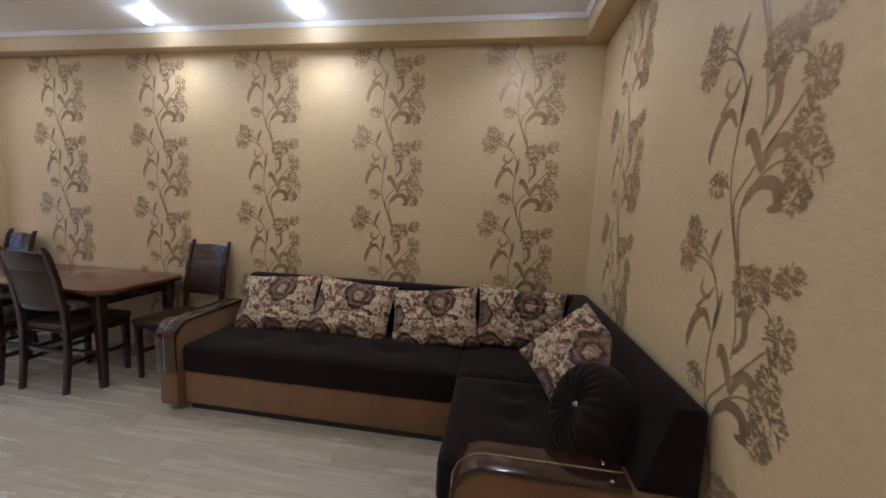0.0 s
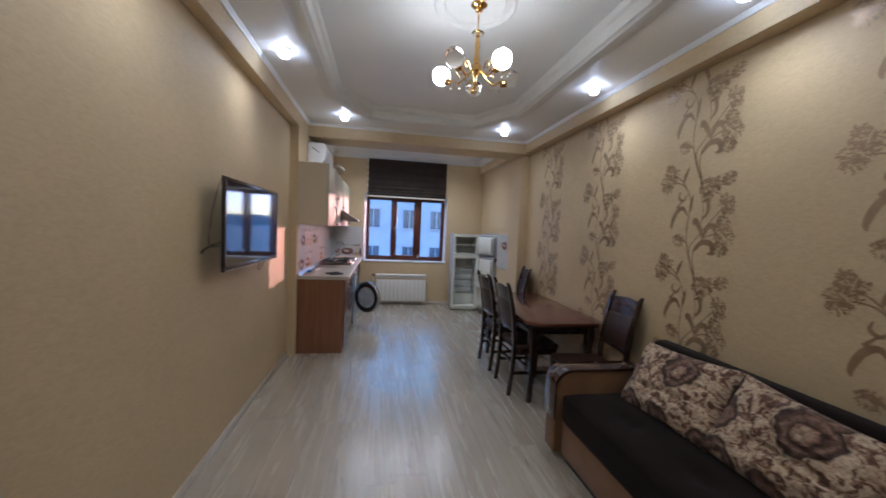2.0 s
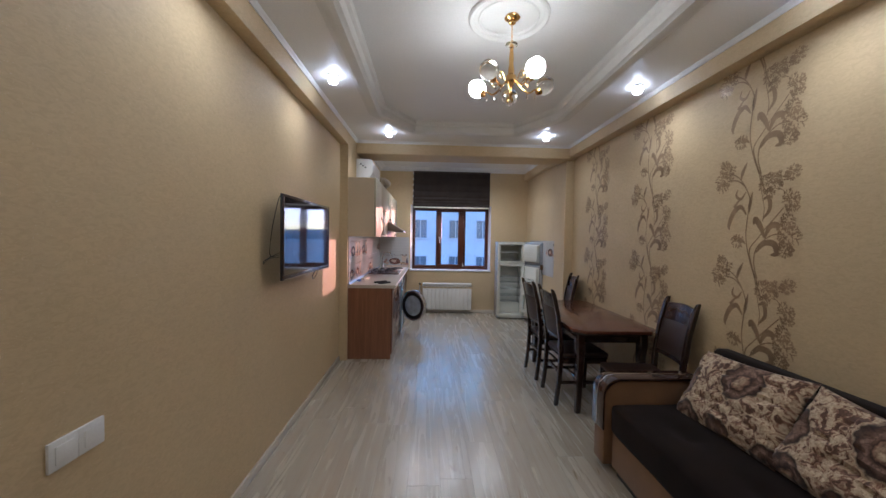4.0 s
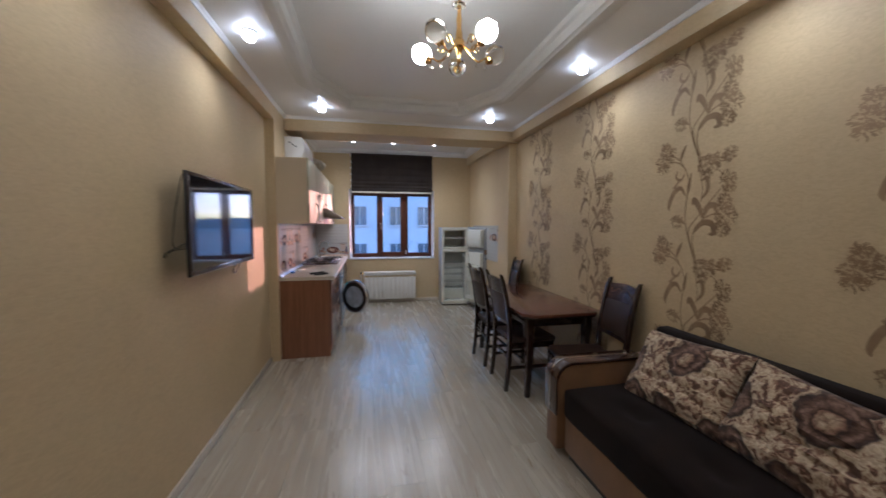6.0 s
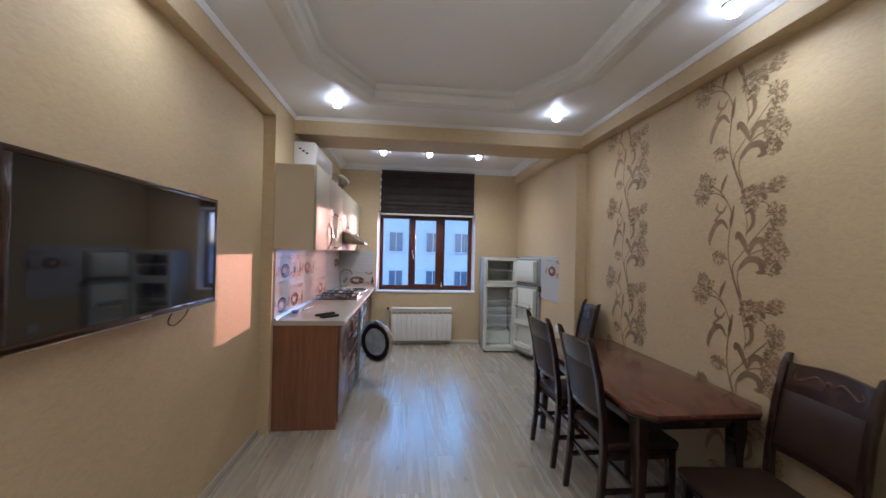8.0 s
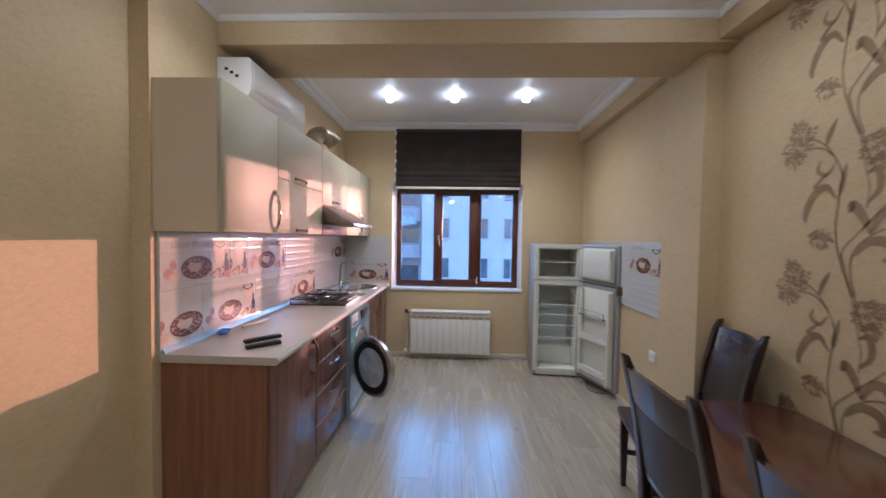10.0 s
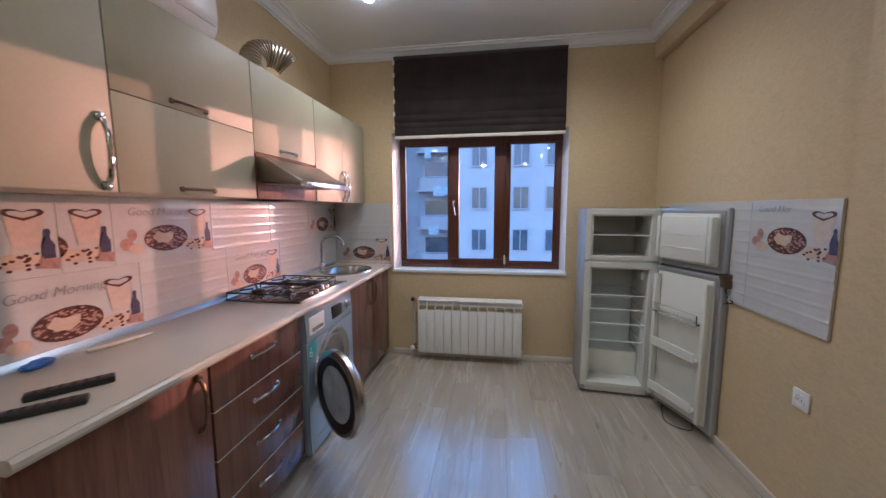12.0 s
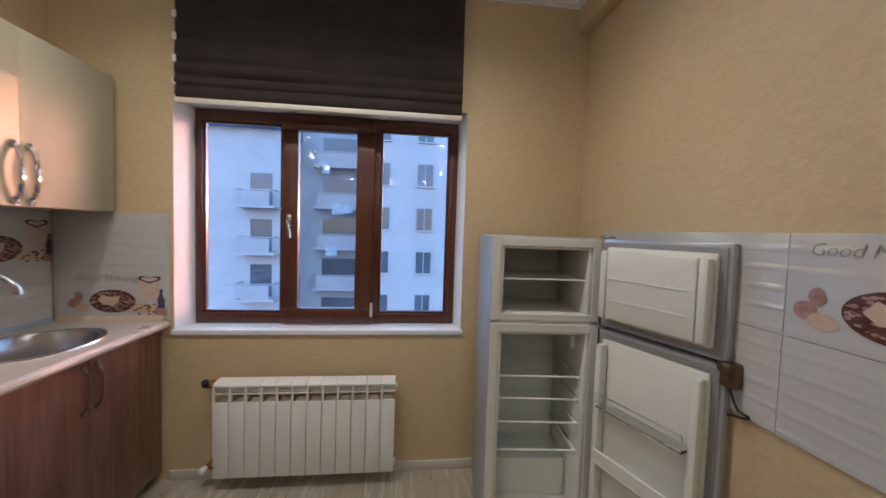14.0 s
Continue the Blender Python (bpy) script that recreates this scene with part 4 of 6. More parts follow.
def air_conditioner():
    ob = thing("air_conditioner", (XC, 5.20, 2.145), 0, "white wall-mounted air conditioner above the cabinets", "air conditioner")
    outline = [(0.003, 0.0), (0.10, 0.0), (0.165, 0.035), (0.198, 0.085), (0.205, 0.15), (0.200, 0.255), (0.185, 0.272), (0.003, 0.275)]
    part("body", slab(outline, 0.0, 0.70, 0.008, "y"), M_WHITE, ob)
    part("front_panel", slab([(0.204, 0.10), (0.2095, 0.15), (0.2045, 0.245), (0.198, 0.245), (0.199, 0.10)], 0.02, 0.68, 0.002, "y"), M_WHITE, ob, "glossy white front panel")
    part("flap", slab([(0.105, -0.002), (0.168, 0.030), (0.172, 0.036), (0.108, 0.006)], 0.06, 0.64, 0.0, "y"), M_GREYWH, ob, "outlet flap")
    for k in range(3):
        part("label", box((0.05 + 0.03 * k, -0.0015, 0.20 - 0.02 * k), (0.07 + 0.03 * k, 0.0, 0.215 - 0.02 * k)), M_BLACK, ob, "small dark label bar")
    part("grille", box((0.02, 0.03, 0.275), (0.17, 0.67, 0.279)), M_GASKET, ob, "grey intake grille")


def radiator():
    ob = thing("radiator", (0.053, 7.355, 0), 0, "white twelve-section aluminium radiator under the window", "radiator")
    pitch = 0.0775
    for k in range(12):
        x = pitch * k
        s = part("section", box((x + 0.0012, 0.0, 0.075), (x + pitch - 0.0012, 0.012, 0.478), 0.004), M_RAD, ob)
        part("fin", box((x + 0.012, 0.012, 0.085), (x + pitch - 0.012, 0.085, 0.470), 0.003, 1), M_RAD, s)
        part("grille_bar", box((x + 0.012, 0.004, 0.520), (x + pitch - 0.0012, 0.010, 0.525)), M_RAD, s)
        part("top_grille", slab([(0.0, 0.478), (0.012, 0.479), (0.022, 0.550), (0.08, 0.570), (0.08, 0.578), (0.012, 0.570), (0.003, 0.562)], x + 0.0012, x + 0.012, 0.0, "x"), M_RAD, s)
        part("top_bridge", slab([(0.002, 0.556), (0.08, 0.574), (0.08, 0.581), (0.010, 0.574), (0.0, 0.566)], x + 0.0012, x + pitch - 0.0012, 0.0, "x"), M_RAD, s)
    for z in (0.105, 0.530):
        part("header", rod((-0.012, 0.05, z), (pitch * 12 + 0.008, 0.05, z), 0.019, 14), M_RAD, ob)
    for z, lab in ((0.545, "brass thermostat valve"), (0.105, "brass return valve")):
        bm = rod((-0.012, 0.05, z), (-0.055, 0.05, z), 0.012, 12)
        rod((-0.055, 0.05, z), (-0.055, 0.13, z), 0.010, 12, bm)
        v = part("valve", bm, M_BRASS, ob, lab)
        part("cap", turned([(0.014, 0), (0.019, 0.008), (0.019, 0.028), (0.012, 0.036), (0, 0.036)], 14, (-0.055, 0.048, z), (0, -0.2, 1) if z > 0.3 else (-0.3, -1, 0)), M_BLACK if z > 0.3 else M_WHITE, v)
    part("pipe", rod((-0.055, 0.122, 0.0), (-0.055, 0.122, 0.545), 0.009, 10), M_RAD, ob)


def fridge():
    w, dep, h = 0.488, 0.45, 1.385
    ob = thing("refrigerator", (1.392, 6.978, 0), -5, "silver two-door refrigerator with both doors open, empty inside", "refrigerator")
    t = 0.035
    zs = 1.02                      # between fridge and freezer
    for a, b, nm in (((0, 0, 0.02), (t, dep, h), "side"), ((w - t, 0, 0.02), (w, dep, h), "side"), ((t, 0, h - t), (w - t, dep, h), "top"), ((t, dep - t, 0.02), (w - t, dep, h - t), "back")):
        part(nm, box(a, b, 0.006), M_SILVER, ob, "silver painted outer panel")
    part("floor_panel", box((t, 0, 0.02), (w - t, dep - t, 0.085), 0.004), M_LINER, ob)
    part("divider", box((t, 0, zs - 0.05), (w - t, dep - t, zs + 0.02), 0.006), M_LINER, ob, "white divider between freezer and fridge")
    for lo, hi in ((0.085, zs - 0.05), (zs + 0.02, h - t)):
        for a, b in (((t, 0.004, lo), (t + 0.022, dep - t, hi)), ((w - t - 0.022, 0.004, lo), (w - t, dep - t, hi)),
                     ((t + 0.022, dep - t - 0.02, lo), (w - t - 0.022, dep - t, hi)), ((t + 0.022, 0.004, hi - 0.02), (w - t - 0.022, dep - t - 0.02, hi))):
            part("liner", box(a, b, 0.005, 2), M_LINER, ob, "white plastic liner")
    for lo, hi in ((0.06, zs - 0.02), (zs - 0.005, h - 0.005)):
        bm = bmesh.new()
        for p, q in (((0.004, lo), (t + 0.006, hi)), ((w - t - 0.006, lo), (w - 0.004, hi)), ((t + 0.006, hi - 0.038), (w - t - 0.006, hi)), ((t + 0.006, lo), (w - t - 0.006, lo + 0.03))):
            box((p[0], -0.006, p[1]), (q[0], 0.0, q[1]), 0.002, 1, bm)
        part("front_frame", bm, M_LINER, ob, "white front frame")
    for z in (0.40, 0.53, 0.64, 0.745):
        s = part("shelf", box((t + 0.022, 0.04, z), (w - t - 0.022, dep - t - 0.02, z + 0.006), 0.001, 1), M_SHELF, ob, "clear glass shelf")
        s.visible_shadow = False
        part("shelf_edge", box((t + 0.022, 0.034, z - 0.001), (w - t - 0.022, 0.042, z + 0.007), 0.002, 1), M_WHITE, s)
        for x in (t + 0.022, w - t - 0.036):
            part("ledge", box((x, 0.04, z - 0.012), (x + 0.014, dep - t - 0.03, z - 0.0005), 0.003, 1), M_LINER, s)
    part("freezer_shelf", box((t + 0.022, 0.03, 1.19), (w - t - 0.022, dep - t - 0.02, 1.197), 0.001, 1), M_WHITE, ob, "white wire shelf")
    part("crisper_step", box((t + 0.022, 0.17, 0.085), (w - t - 0.022, dep - t - 0.02, 0.28), 0.012), M_LINER, ob)
    part("thermostat", box((w - t - 0.045, 0.10, 0.86), (w - t - 0.022, 0.2, 0.92), 0.006), M_WHITE, ob)
    # both doors, hinged on the far side, swung past a right angle
    turn = -66
    for z0, z1, nm in ((0.05, zs - 0.018, "fridge_door"), (zs - 0.006, h + 0.002, "freezer_door")):
        bm = box((0.0, 0.0, z0), (0.480, 0.062, z1), 0.01)
        d = part(nm, bm, M_SILVER, ob, "silver door standing open")
        d.location, d.rotation_euler = (w - 0.02, -0.045, 0), (0, 0, radians(turn))
        hgt = z1 - z0
        part("door_liner", box((0.035, -0.020, z0 + 0.035), (0.445, 0.0, z1 - 0.035), 0.008), M_LINER, d, "white moulded inner door")
        part("gasket", box((0.012, -0.006, z0 + 0.015), (0.468, 0.001, z1 - 0.015), 0.003, 1), M_GASKET, d, "grey door gasket")
        bm = bmesh.new()
        box((0.038, -0.062, z0 + 0.05), (0.068, -0.02, z1 - 0.05), 0.01, 2, bm)
        box((0.412, -0.062, z0 + 0.05), (0.442, -0.02, z1 - 0.05), 0.01, 2, bm)
        if nm == "freezer_door":
            box((0.068, -0.055, z0 + 0.05), (0.407, -0.02, z1 - 0.05), 0.008, 2, bm)
        part("rib", bm, M_LINER, d)
        if nm == "fridge_door":
            for z in (0.16, 0.47, 0.70):
                bm = box((0.068, -0.085, z), (0.412, -0.022, z + 0.010), 0.003, 1)
                box((0.068, -0.086, z + 0.010), (0.412, -0.078, z + 0.062), 0.003, 1, bm)
                part("door_rack", bm, M_SHELF if z > 0.6 else M_LINER, d, "door rack")
        else:
            for k in range(2):
                part("groove", box((0.075, -0.0575, z0 + 0.125 + 0.085 * k), (0.385, -0.0545, z0 + 0.131 + 0.085 * k)), M_WHITE, d)
        part("hinge", box((-0.02, 0.0, z1 - 0.002), (0.03, 0.04, z1 + 0.010), 0.003, 1), M_STEEL, d, "steel hinge")
    for x in (0.05, w - 0.05):
        part("foot", rod((x, 0.05, 0), (x, 0.05, 0.022), 0.018, 12), M_BLACK, ob)
    for x in (0.05, w - 0.05):
        part("foot", rod((x, dep - 0.05, 0), (x, dep - 0.05, 0.022), 0.018, 12), M_BLACK, ob)
    c = thing("power_cable", (1.86, 6.70, 0), 0, "black cable loop on the floor beside the fridge", "cable")
    line = curve_points([(0.02, 0.06, 0.05), (0.0, -0.04, 0.005), (0.05, -0.12, 0.005), (0.12, -0.13, 0.005), (0.155, -0.05, 0.005), (0.17, 0.05, 0.005)], 8)
    part("cord", tube(line, 0.004, 6), M_BLACK, c)
    c = thing("wall_plug", (XK, 6.44, 1.0), 0, "dark plug and cable on the wall behind the fridge door", "plug")
    part("plug_body", box((-0.05, -0.03, -0.06), (0.0, 0.03, 0.02), 0.012), M_BRONZE, c)
    part("cord", tube(curve_points([(-0.03, 0.0, -0.05), (-0.035, -0.04, -0.11), (-0.02, -0.06, -0.13), (-0.02, 0.06, -0.2), (-0.02, 0.1, -0.5)], 8), 0.004, 6), M_BLACK, c)


def socket(name, at, rz, label, gangs=1, w=0.082, rocker=False):
    ob = thing(name, at, rz, label, "socket" if not rocker else "switch")
    for k in range(gangs):
        x = (k - (gangs - 1) / 2) * (w + 0.001)
        p = part("plate", box((x - w / 2, -0.010, -w / 2), (x + w / 2, 0.0, w / 2), 0.003), M_WHITE, ob, "white frame")
        if rocker:
            part("rocker", box((x - w * 0.31, -0.014, -w * 0.31), (x + w * 0.31, -0.009, w * 0.31), 0.002), M_WHITE, p)
        else:
            part("well", turned([(0.024, 0.0), (0.024, 0.003), (0.021, 0.003), (0.020, 0.0008), (0.0, 0.0008)], 24, (x, -0.010, 0), (0, -1, 0)), M_WHITE, p)
            for s in (-0.0095, 0.0095):
                part("pin_hole", rod((x + s, -0.0105, 0), (x + s, -0.0125, 0), 0.003, 8), M_BLACK, p)


def remotes():
    for (x0, y0), (x1, y1) in (((-0.490, 4.993), (-0.374, 5.136)), ((-0.431, 4.908), (-0.316, 5.021))):
        a = math.degrees(math.atan2(y1 - y0, x1 - x0))
        l = math.hypot(x1 - x0, y1 - y0)
        ob = thing("remote_control", ((x0 + x1) / 2, (y0 + y1) / 2, 0.8755), a, "black remote control lying on the worktop", "remote control", "remote controls on the worktop")
        part("case", slab([(-l / 2, -0.020), (l / 2, -0.022), (l / 2, 0.022), (-l / 2, 0.020)], 0, 0.018, 0.005), M_BLACK, ob)
        for i in range(7):
            for j in range(3):
                if i < 6:
                    part("button", box((-l / 2 + 0.018 + i * l * 0.135, -0.014 + j * 0.011, 0.018), (-l / 2 + 0.027 + i * l * 0.135, -0.008 + j * 0.011, 0.0186)), M_IRON, ob)
    ob = thing("plastic_bag", (-0.715, 5.17, 0.876), 12, "small blue plastic packet on the worktop", "packet")
    bm = bmesh.new()
    bmesh.ops.create_icosphere(bm, subdivisions=3, radius=1)
    for v in bm.verts:
        v.co = Vector((v.co.x * 0.028, v.co.y * 0.048, max(0, 0.010 + v.co.z * 0.014))) * (1 + 0.25 * noise.noise(v.co * 2.3))
    part("film", bm, M_BLUE, ob)
    ob = thing("sealant_tube", (-0.66, 5.36, 0.8765), 78, "thin pale tube lying on the worktop", "tube")
    part("barrel", rod((-0.08, 0, 0.008), (0.08, 0, 0.008), 0.008, 12), M_RAIL, ob)
    part("nozzle", rod((0.08, 0, 0.008), (0.13, 0, 0.008), 0.006, 12, r2=0.002), M_WHITE, ob)


base_cabinets()
worktop()
hob()
washer()
wall_cabinets()
extractor_duct()
air_conditioner()
radiator()
fridge()
socket("wall_socket", (XK, 5.915, 0.573), -90, "white wall socket on the kitchen wall")
socket("light_switch", (XL, 1.712, 0.82), 90, "double white light switch on the wall", 2, 0.083, True)
remotes()


# ---- television ----
def television():
    ob = thing("television", (-0.735, 3.353, 1.157), 0, "black wall-mounted flat television, switched off", "television")
    part("casing", box((-0.014, -0.500, 0.0), (0.0, 0.500, 0.537), 0.004), M_BLACK, ob)
    bm = bmesh.new()
    for p, q in (((-0.498, 0.002), (0.498, 0.030)), ((-0.498, 0.517), (0.498, 0.535)), ((-0.498, 0.030), (-0.480, 0.517)), ((0.480, 0.030), (0.498, 0.517))):
        box((0.0, p[0], p[1]), (0.007, q[0], q[1]), 0.003, 2, bm)
    part("bezel", bm, M_ARMWOOD, ob, "glossy black bezel")
    part("screen", box((0.0, -0.480, 0.030), (0.003, 0.480, 0.517)), M_SCREEN, ob, "dark glossy screen")
    part("strip", box((0.0065, -0.49, 0.003), (0.0085, 0.49, 0.008)), M_CHROME, ob, "thin chrome strip")
    part("maker_mark", box((0.007, -0.03, 0.012), (0.0078, 0.03, 0.02)), M_STEEL, ob)
    part("bracket", box((-0.129, -0.12, 0.16), (-0.0602, 0.12, 0.40), 0.004), M_BLACK, ob, "black wall bracket")
    part("housing", box((-0.060, -0.40, 0.05), (-0.0142, 0.40, 0.42), 0.02), M_BLACK, ob)
    line = curve_points([(-0.012, -0.470, 0.535), (-0.04, -0.45, 0.51), (-0.08, -0.40, 0.44), (-0.124, -0.36, 0.30), (-0.124, -0.38, 0.15), (-0.06, -0.34, 0.16)], 8)
    part("cable", tube(line, 0.0025, 6), M_BLACK, ob, "black cable")
    line = curve_points([(-0.06, -0.39, 0.14), (-0.115, -0.42, 0.13), (-0.124, -0.47, 0.10), (-0.118, -0.46, 0.125), (-0.06, -0.39, 0.17)], 8)
    part("cable", tube(line, 0.0025, 6), M_BLACK, ob, "black cable")
    line = curve_points([(-0.02, 0.21, 0.01), (-0.05, 0.22, -0.05), (-0.06, 0.28, -0.075), (-0.06, 0.35, -0.05), (-0.05, 0.38, 0.0), (-0.04, 0.38, 0.03)], 8)
    part("cable", tube(line, 0.0035, 6), M_BLACK, ob, "black cable loop")


television()


# ---- dining table and chairs ----
def dining_table():
    x0, x1, y0, y1, h = 1.345, 2.045, 3.405, 4.875, 0.715
    ob = thing("dining_table", ((x0 + x1) / 2, (y0 + y1) / 2, 0), 0, "mahogany dining table with cut corners against the papered wall", "table")
    w, l, c = (x1 - x0) / 2, (y1 - y0) / 2, 0.085
    shape = [(-w + c, -l), (w - c, -l), (w, -l + c), (w, l - c), (w - c, l), (-w + c, l), (-w, l - c), (-w, -l + c)]
    part("tabletop", slab(shape, h - 0.026, h, 0.007), M_TABLE, ob, "polished reddish top")
    part("edge_lip", slab([(a * 0.985, b * 0.992) for a, b in shape], h - 0.040, h - 0.0262, 0.004), M_CHAIR, ob)
    for sx in (-1, 1):
        part("apron", box((sx * (w - 0.075) - 0.011, -l + 0.14, h - 0.125), (sx * (w - 0.075) + 0.011, l - 0.14, h - 0.0405), 0.003), M_CHAIR, ob)
    for sy in (-1, 1):
        part("apron", box((-w + 0.10, sy * (l - 0.125) - 0.011, h - 0.125), (w - 0.10, sy * (l - 0.125) + 0.011, h - 0.0405), 0.003), M_CHAIR, ob)
    for sx in (-1, 1):
        for sy in (-1, 1):
            own, rings = bmesh.new(), []
            for z, r, off in ((0, 0.021, 0.012), (0.03, 0.022, 0.010), (0.25, 0.025, 0.0), (0.45, 0.031, -0.006), (0.57, 0.038, 0.0), (0.60, 0.034, 0.0), (0.674, 0.037, 0.0)):
                cx, cy = sx * (w - 0.085 + off), sy * (l - 0.135 + off)
                rings.append([own.verts.new((cx + a * r, cy + b * r, z)) for a, b in ((-1, -0.7), (-0.7, -1), (0.7, -1), (1, -0.7), (1, 0.7), (0.7, 1), (-0.7, 1), (-1, 0.7))])
            for a, b in zip(rings, rings[1:]):
                for i in range(8):
                    own.faces.new((a[i], a[(i + 1) % 8], b[(i + 1) % 8], b[i]))
            own.faces.new(rings[0])
            own.faces.new(rings[-1])
            part("leg", own, M_CHAIR, ob, "dark square leg")


def dining_chair():
    """Faces along +x; its origin is on the floor under the middle of the back legs."""
    ob = thing("dining_chair", (1.32, 3.845, 0), 0, "dark wooden dining chair with a carved rail and brown leatherette", "chair", "chairs round the table")
    hw = 0.182
    for s in (-1, 1):
        own, rings = bmesh.new(), []
        for x, z, r in ((-0.035, 0, 0.017), (-0.012, 0.2, 0.018), (0.0, 0.42, 0.020), (-0.006, 0.56, 0.019), (-0.035, 0.78, 0.018), (-0.075, 0.955, 0.018), (-0.092, 1.005, 0.013), (-0.100, 1.012, 0.008)):
            rings.append([own.verts.new((x + a * r, s * hw + b * r * 0.9, z)) for a, b in ((-1, -0.7), (-0.7, -1), (0.7, -1), (1, -0.7), (1, 0.7), (0.7, 1), (-0.7, 1), (-1, 0.7))])
        for a, b in zip(rings, rings[1:]):
            for i in range(8):
                own.faces.new((a[i], a[(i + 1) % 8], b[(i + 1) % 8], b[i]))
        own.faces.new(rings[0])
        own.faces.new(rings[-1])
        part("back_leg", own, M_CHAIR, ob)
        part("front_leg", slab([(0.362, 0), (0.388, 0), (0.398, 0.30), (0.398, 0.415), (0.356, 0.415), (0.356, 0.30)], s * hw - 0.017, s * hw + 0.017, 0.004, "y"), M_CHAIR, ob)
        part("side_rail", box((0.0, s * hw - 0.011, 0.365), (0.358, s * hw + 0.011, 0.425), 0.003), M_CHAIR, ob)
        part("side_stretcher", box((-0.01, s * hw - 0.009, 0.185), (0.37, s * hw + 0.009, 0.212), 0.003), M_CHAIR, ob)
    part("front_rail", box((0.362, -hw, 0.365), (0.384, hw, 0.425), 0.003), M_CHAIR, ob)
    part("stretcher", box((0.18, -hw, 0.188), (0.20, hw, 0.208), 0.003), M_CHAIR, ob)
    part("stretcher", box((-0.012, -hw, 0.27), (0.006, hw, 0.30), 0.003), M_CHAIR, ob)
    # seat pad
    bm = box((0.004, -0.205, 0.420), (0.415, 0.205, 0.462), 0.016, 3)
    part("seat", bm, M_LEATHER, ob, "brown leatherette seat pad")
    part("seat_board", box((0.0, -0.20, 0.410), (0.408, 0.20, 0.4205), 0.003), M_CHAIR, ob)

    def lean(z):
        return -0.006 - 0.17 * max(0, z - 0.56) - 0.05 * max(0, z - 0.80)

    def bent(lo, hi, y0, y1, th, bulge=0.0, cut=None):
        own, n, m = bmesh.new(), 14, 10
        front, back = [], []
        for i in range(m + 1):
            for j in range(n + 1):
                y = y0 + (y1 - y0) * j / n
                top = hi if not cut else hi + cut(j / n)
                z = lo + (top - lo) * i / m
                curve = -0.020 * (1 - (2 * y / (y1 - y0)) ** 2) if y1 > 0 else 0
                u, v = 4 * (i / m) * (1 - i / m), 4 * (j / n) * (1 - j / n)
                front.append(own.verts.new((lean(z) + curve + th + bulge * (u * v) ** 0.4, y, z)))
                back.append(own.verts.new((lean(z) + curve - th * 0.6, y, z)))
        at = lambda i, j: i * (n + 1) + j
        for grid in (front, back):
            for i in range(m):
                for j in range(n):
                    own.faces.new((grid[at(i, j)], grid[at(i, j + 1)], grid[at(i + 1, j + 1)], grid[at(i + 1, j)]))
        ring = [at(0, j) for j in range(n + 1)] + [at(i, n) for i in range(1, m + 1)] + [at(m, j) for j in range(n - 1, -1, -1)] + [at(i, 0) for i in range(m - 1, 0, -1)]
        for a, b in zip(ring, ring[1:] + ring[:1]):
            own.faces.new((front[a], front[b], back[b], back[a]))
        return own

    rail = part("top_rail", bent(0.865, 0.975, -hw + 0.004, hw - 0.004, 0.011, 0, lambda t: 0.012 * math.cos((t - 0.5) * 2 * math.pi) * 0.5), M_CHAIR, ob, "carved top rail")
    carve = bmesh.new()
    for s in (-1, 1):
        pts = curve_points([(0, s * 0.012, 0.915), (0, s * 0.045, 0.938), (0, s * 0.08, 0.925), (0, s * 0.115, 0.905), (0, s * 0.135, 0.918), (0, s * 0.122, 0.932)], 5)
        tube([(lean(p.z) + 0.0105 - 0.020 * (1 - (p.y / hw) ** 2), p.y, p.z) for p in pts], 0.0042, 6, carve)
    pts = [(lean(0.915) + 0.010 - 0.020, 0.018 * math.cos(a * math.pi / 8), 0.915 + 0.018 * math.sin(a * math.pi / 8)) for a in range(16)]
    tube(pts, 0.004, 6, carve, True)
    part("carving", carve, M_BRONZE, rail, "bronze carved scroll")
    part("backrest", bent(0.600, 0.845, -hw + 0.016, hw - 0.016, 0.010, 0.010), M_LEATHER, ob, "brown leatherette back panel")
    part("mid_rail", bent(0.845, 0.866, -hw + 0.004, hw - 0.004, 0.009), M_CHAIR, ob)
    part("lower_rail", bent(0.572, 0.601, -hw + 0.004, hw - 0.004, 0.009), M_CHAIR, ob)
    return ob


dining_table()
chair = dining_chair()
copies(chair, [pose(1.31, 4.395, 0, 0, 0, 1.5), pose(1.945, 3.20, 0, 0, 0, 174), pose(1.915, 5.078, 0, 0, 0, 170)])


# ---- corner sofa ----
def padded(lo, hi, r=0.03, soft=0.012, cells=10, seed=0, tufts=()):
    """An upholstered block: rounded edges, a slightly domed and uneven skin."""
    own = bmesh.new()
    bmesh.ops.create_cube(own, size=2)
    bmesh.ops.subdivide_edges(own, edges=own.edges[:], cuts=cells, use_grid_fill=True)
    c = [(a + b) / 2 for a, b in zip(lo, hi)]
    h = [(b - a) / 2 for a, b in zip(lo, hi)]
    for v in own.verts:
        p = Vector((v.co.x * h[0], v.co.y * h[1], v.co.z * h[2]))
        core = Vector([max(-(h[i] - r), min(h[i] - r, p[i])) for i in range(3)])
        d = p - core
        if d.length > 1e-6:
            p = core + d.normalized() * r
        top = max(0.0, v.co.z) ** 4
        dome = (1 - v.co.x ** 4) * (1 - v.co.y ** 4)
        p.z += top * soft * dome + 0.004 * noise.noise(Vector((p.x * 6, p.y * 6, p.z * 6 + seed)))
        for tx, ty in tufts:
            q = (p.x + c[0] - tx) ** 2 + (p.y + c[1] - ty) ** 2
            p.z -= top * 0.034 * math.exp(-q / 0.004)
        v.co = p + Vector(c)
    return own


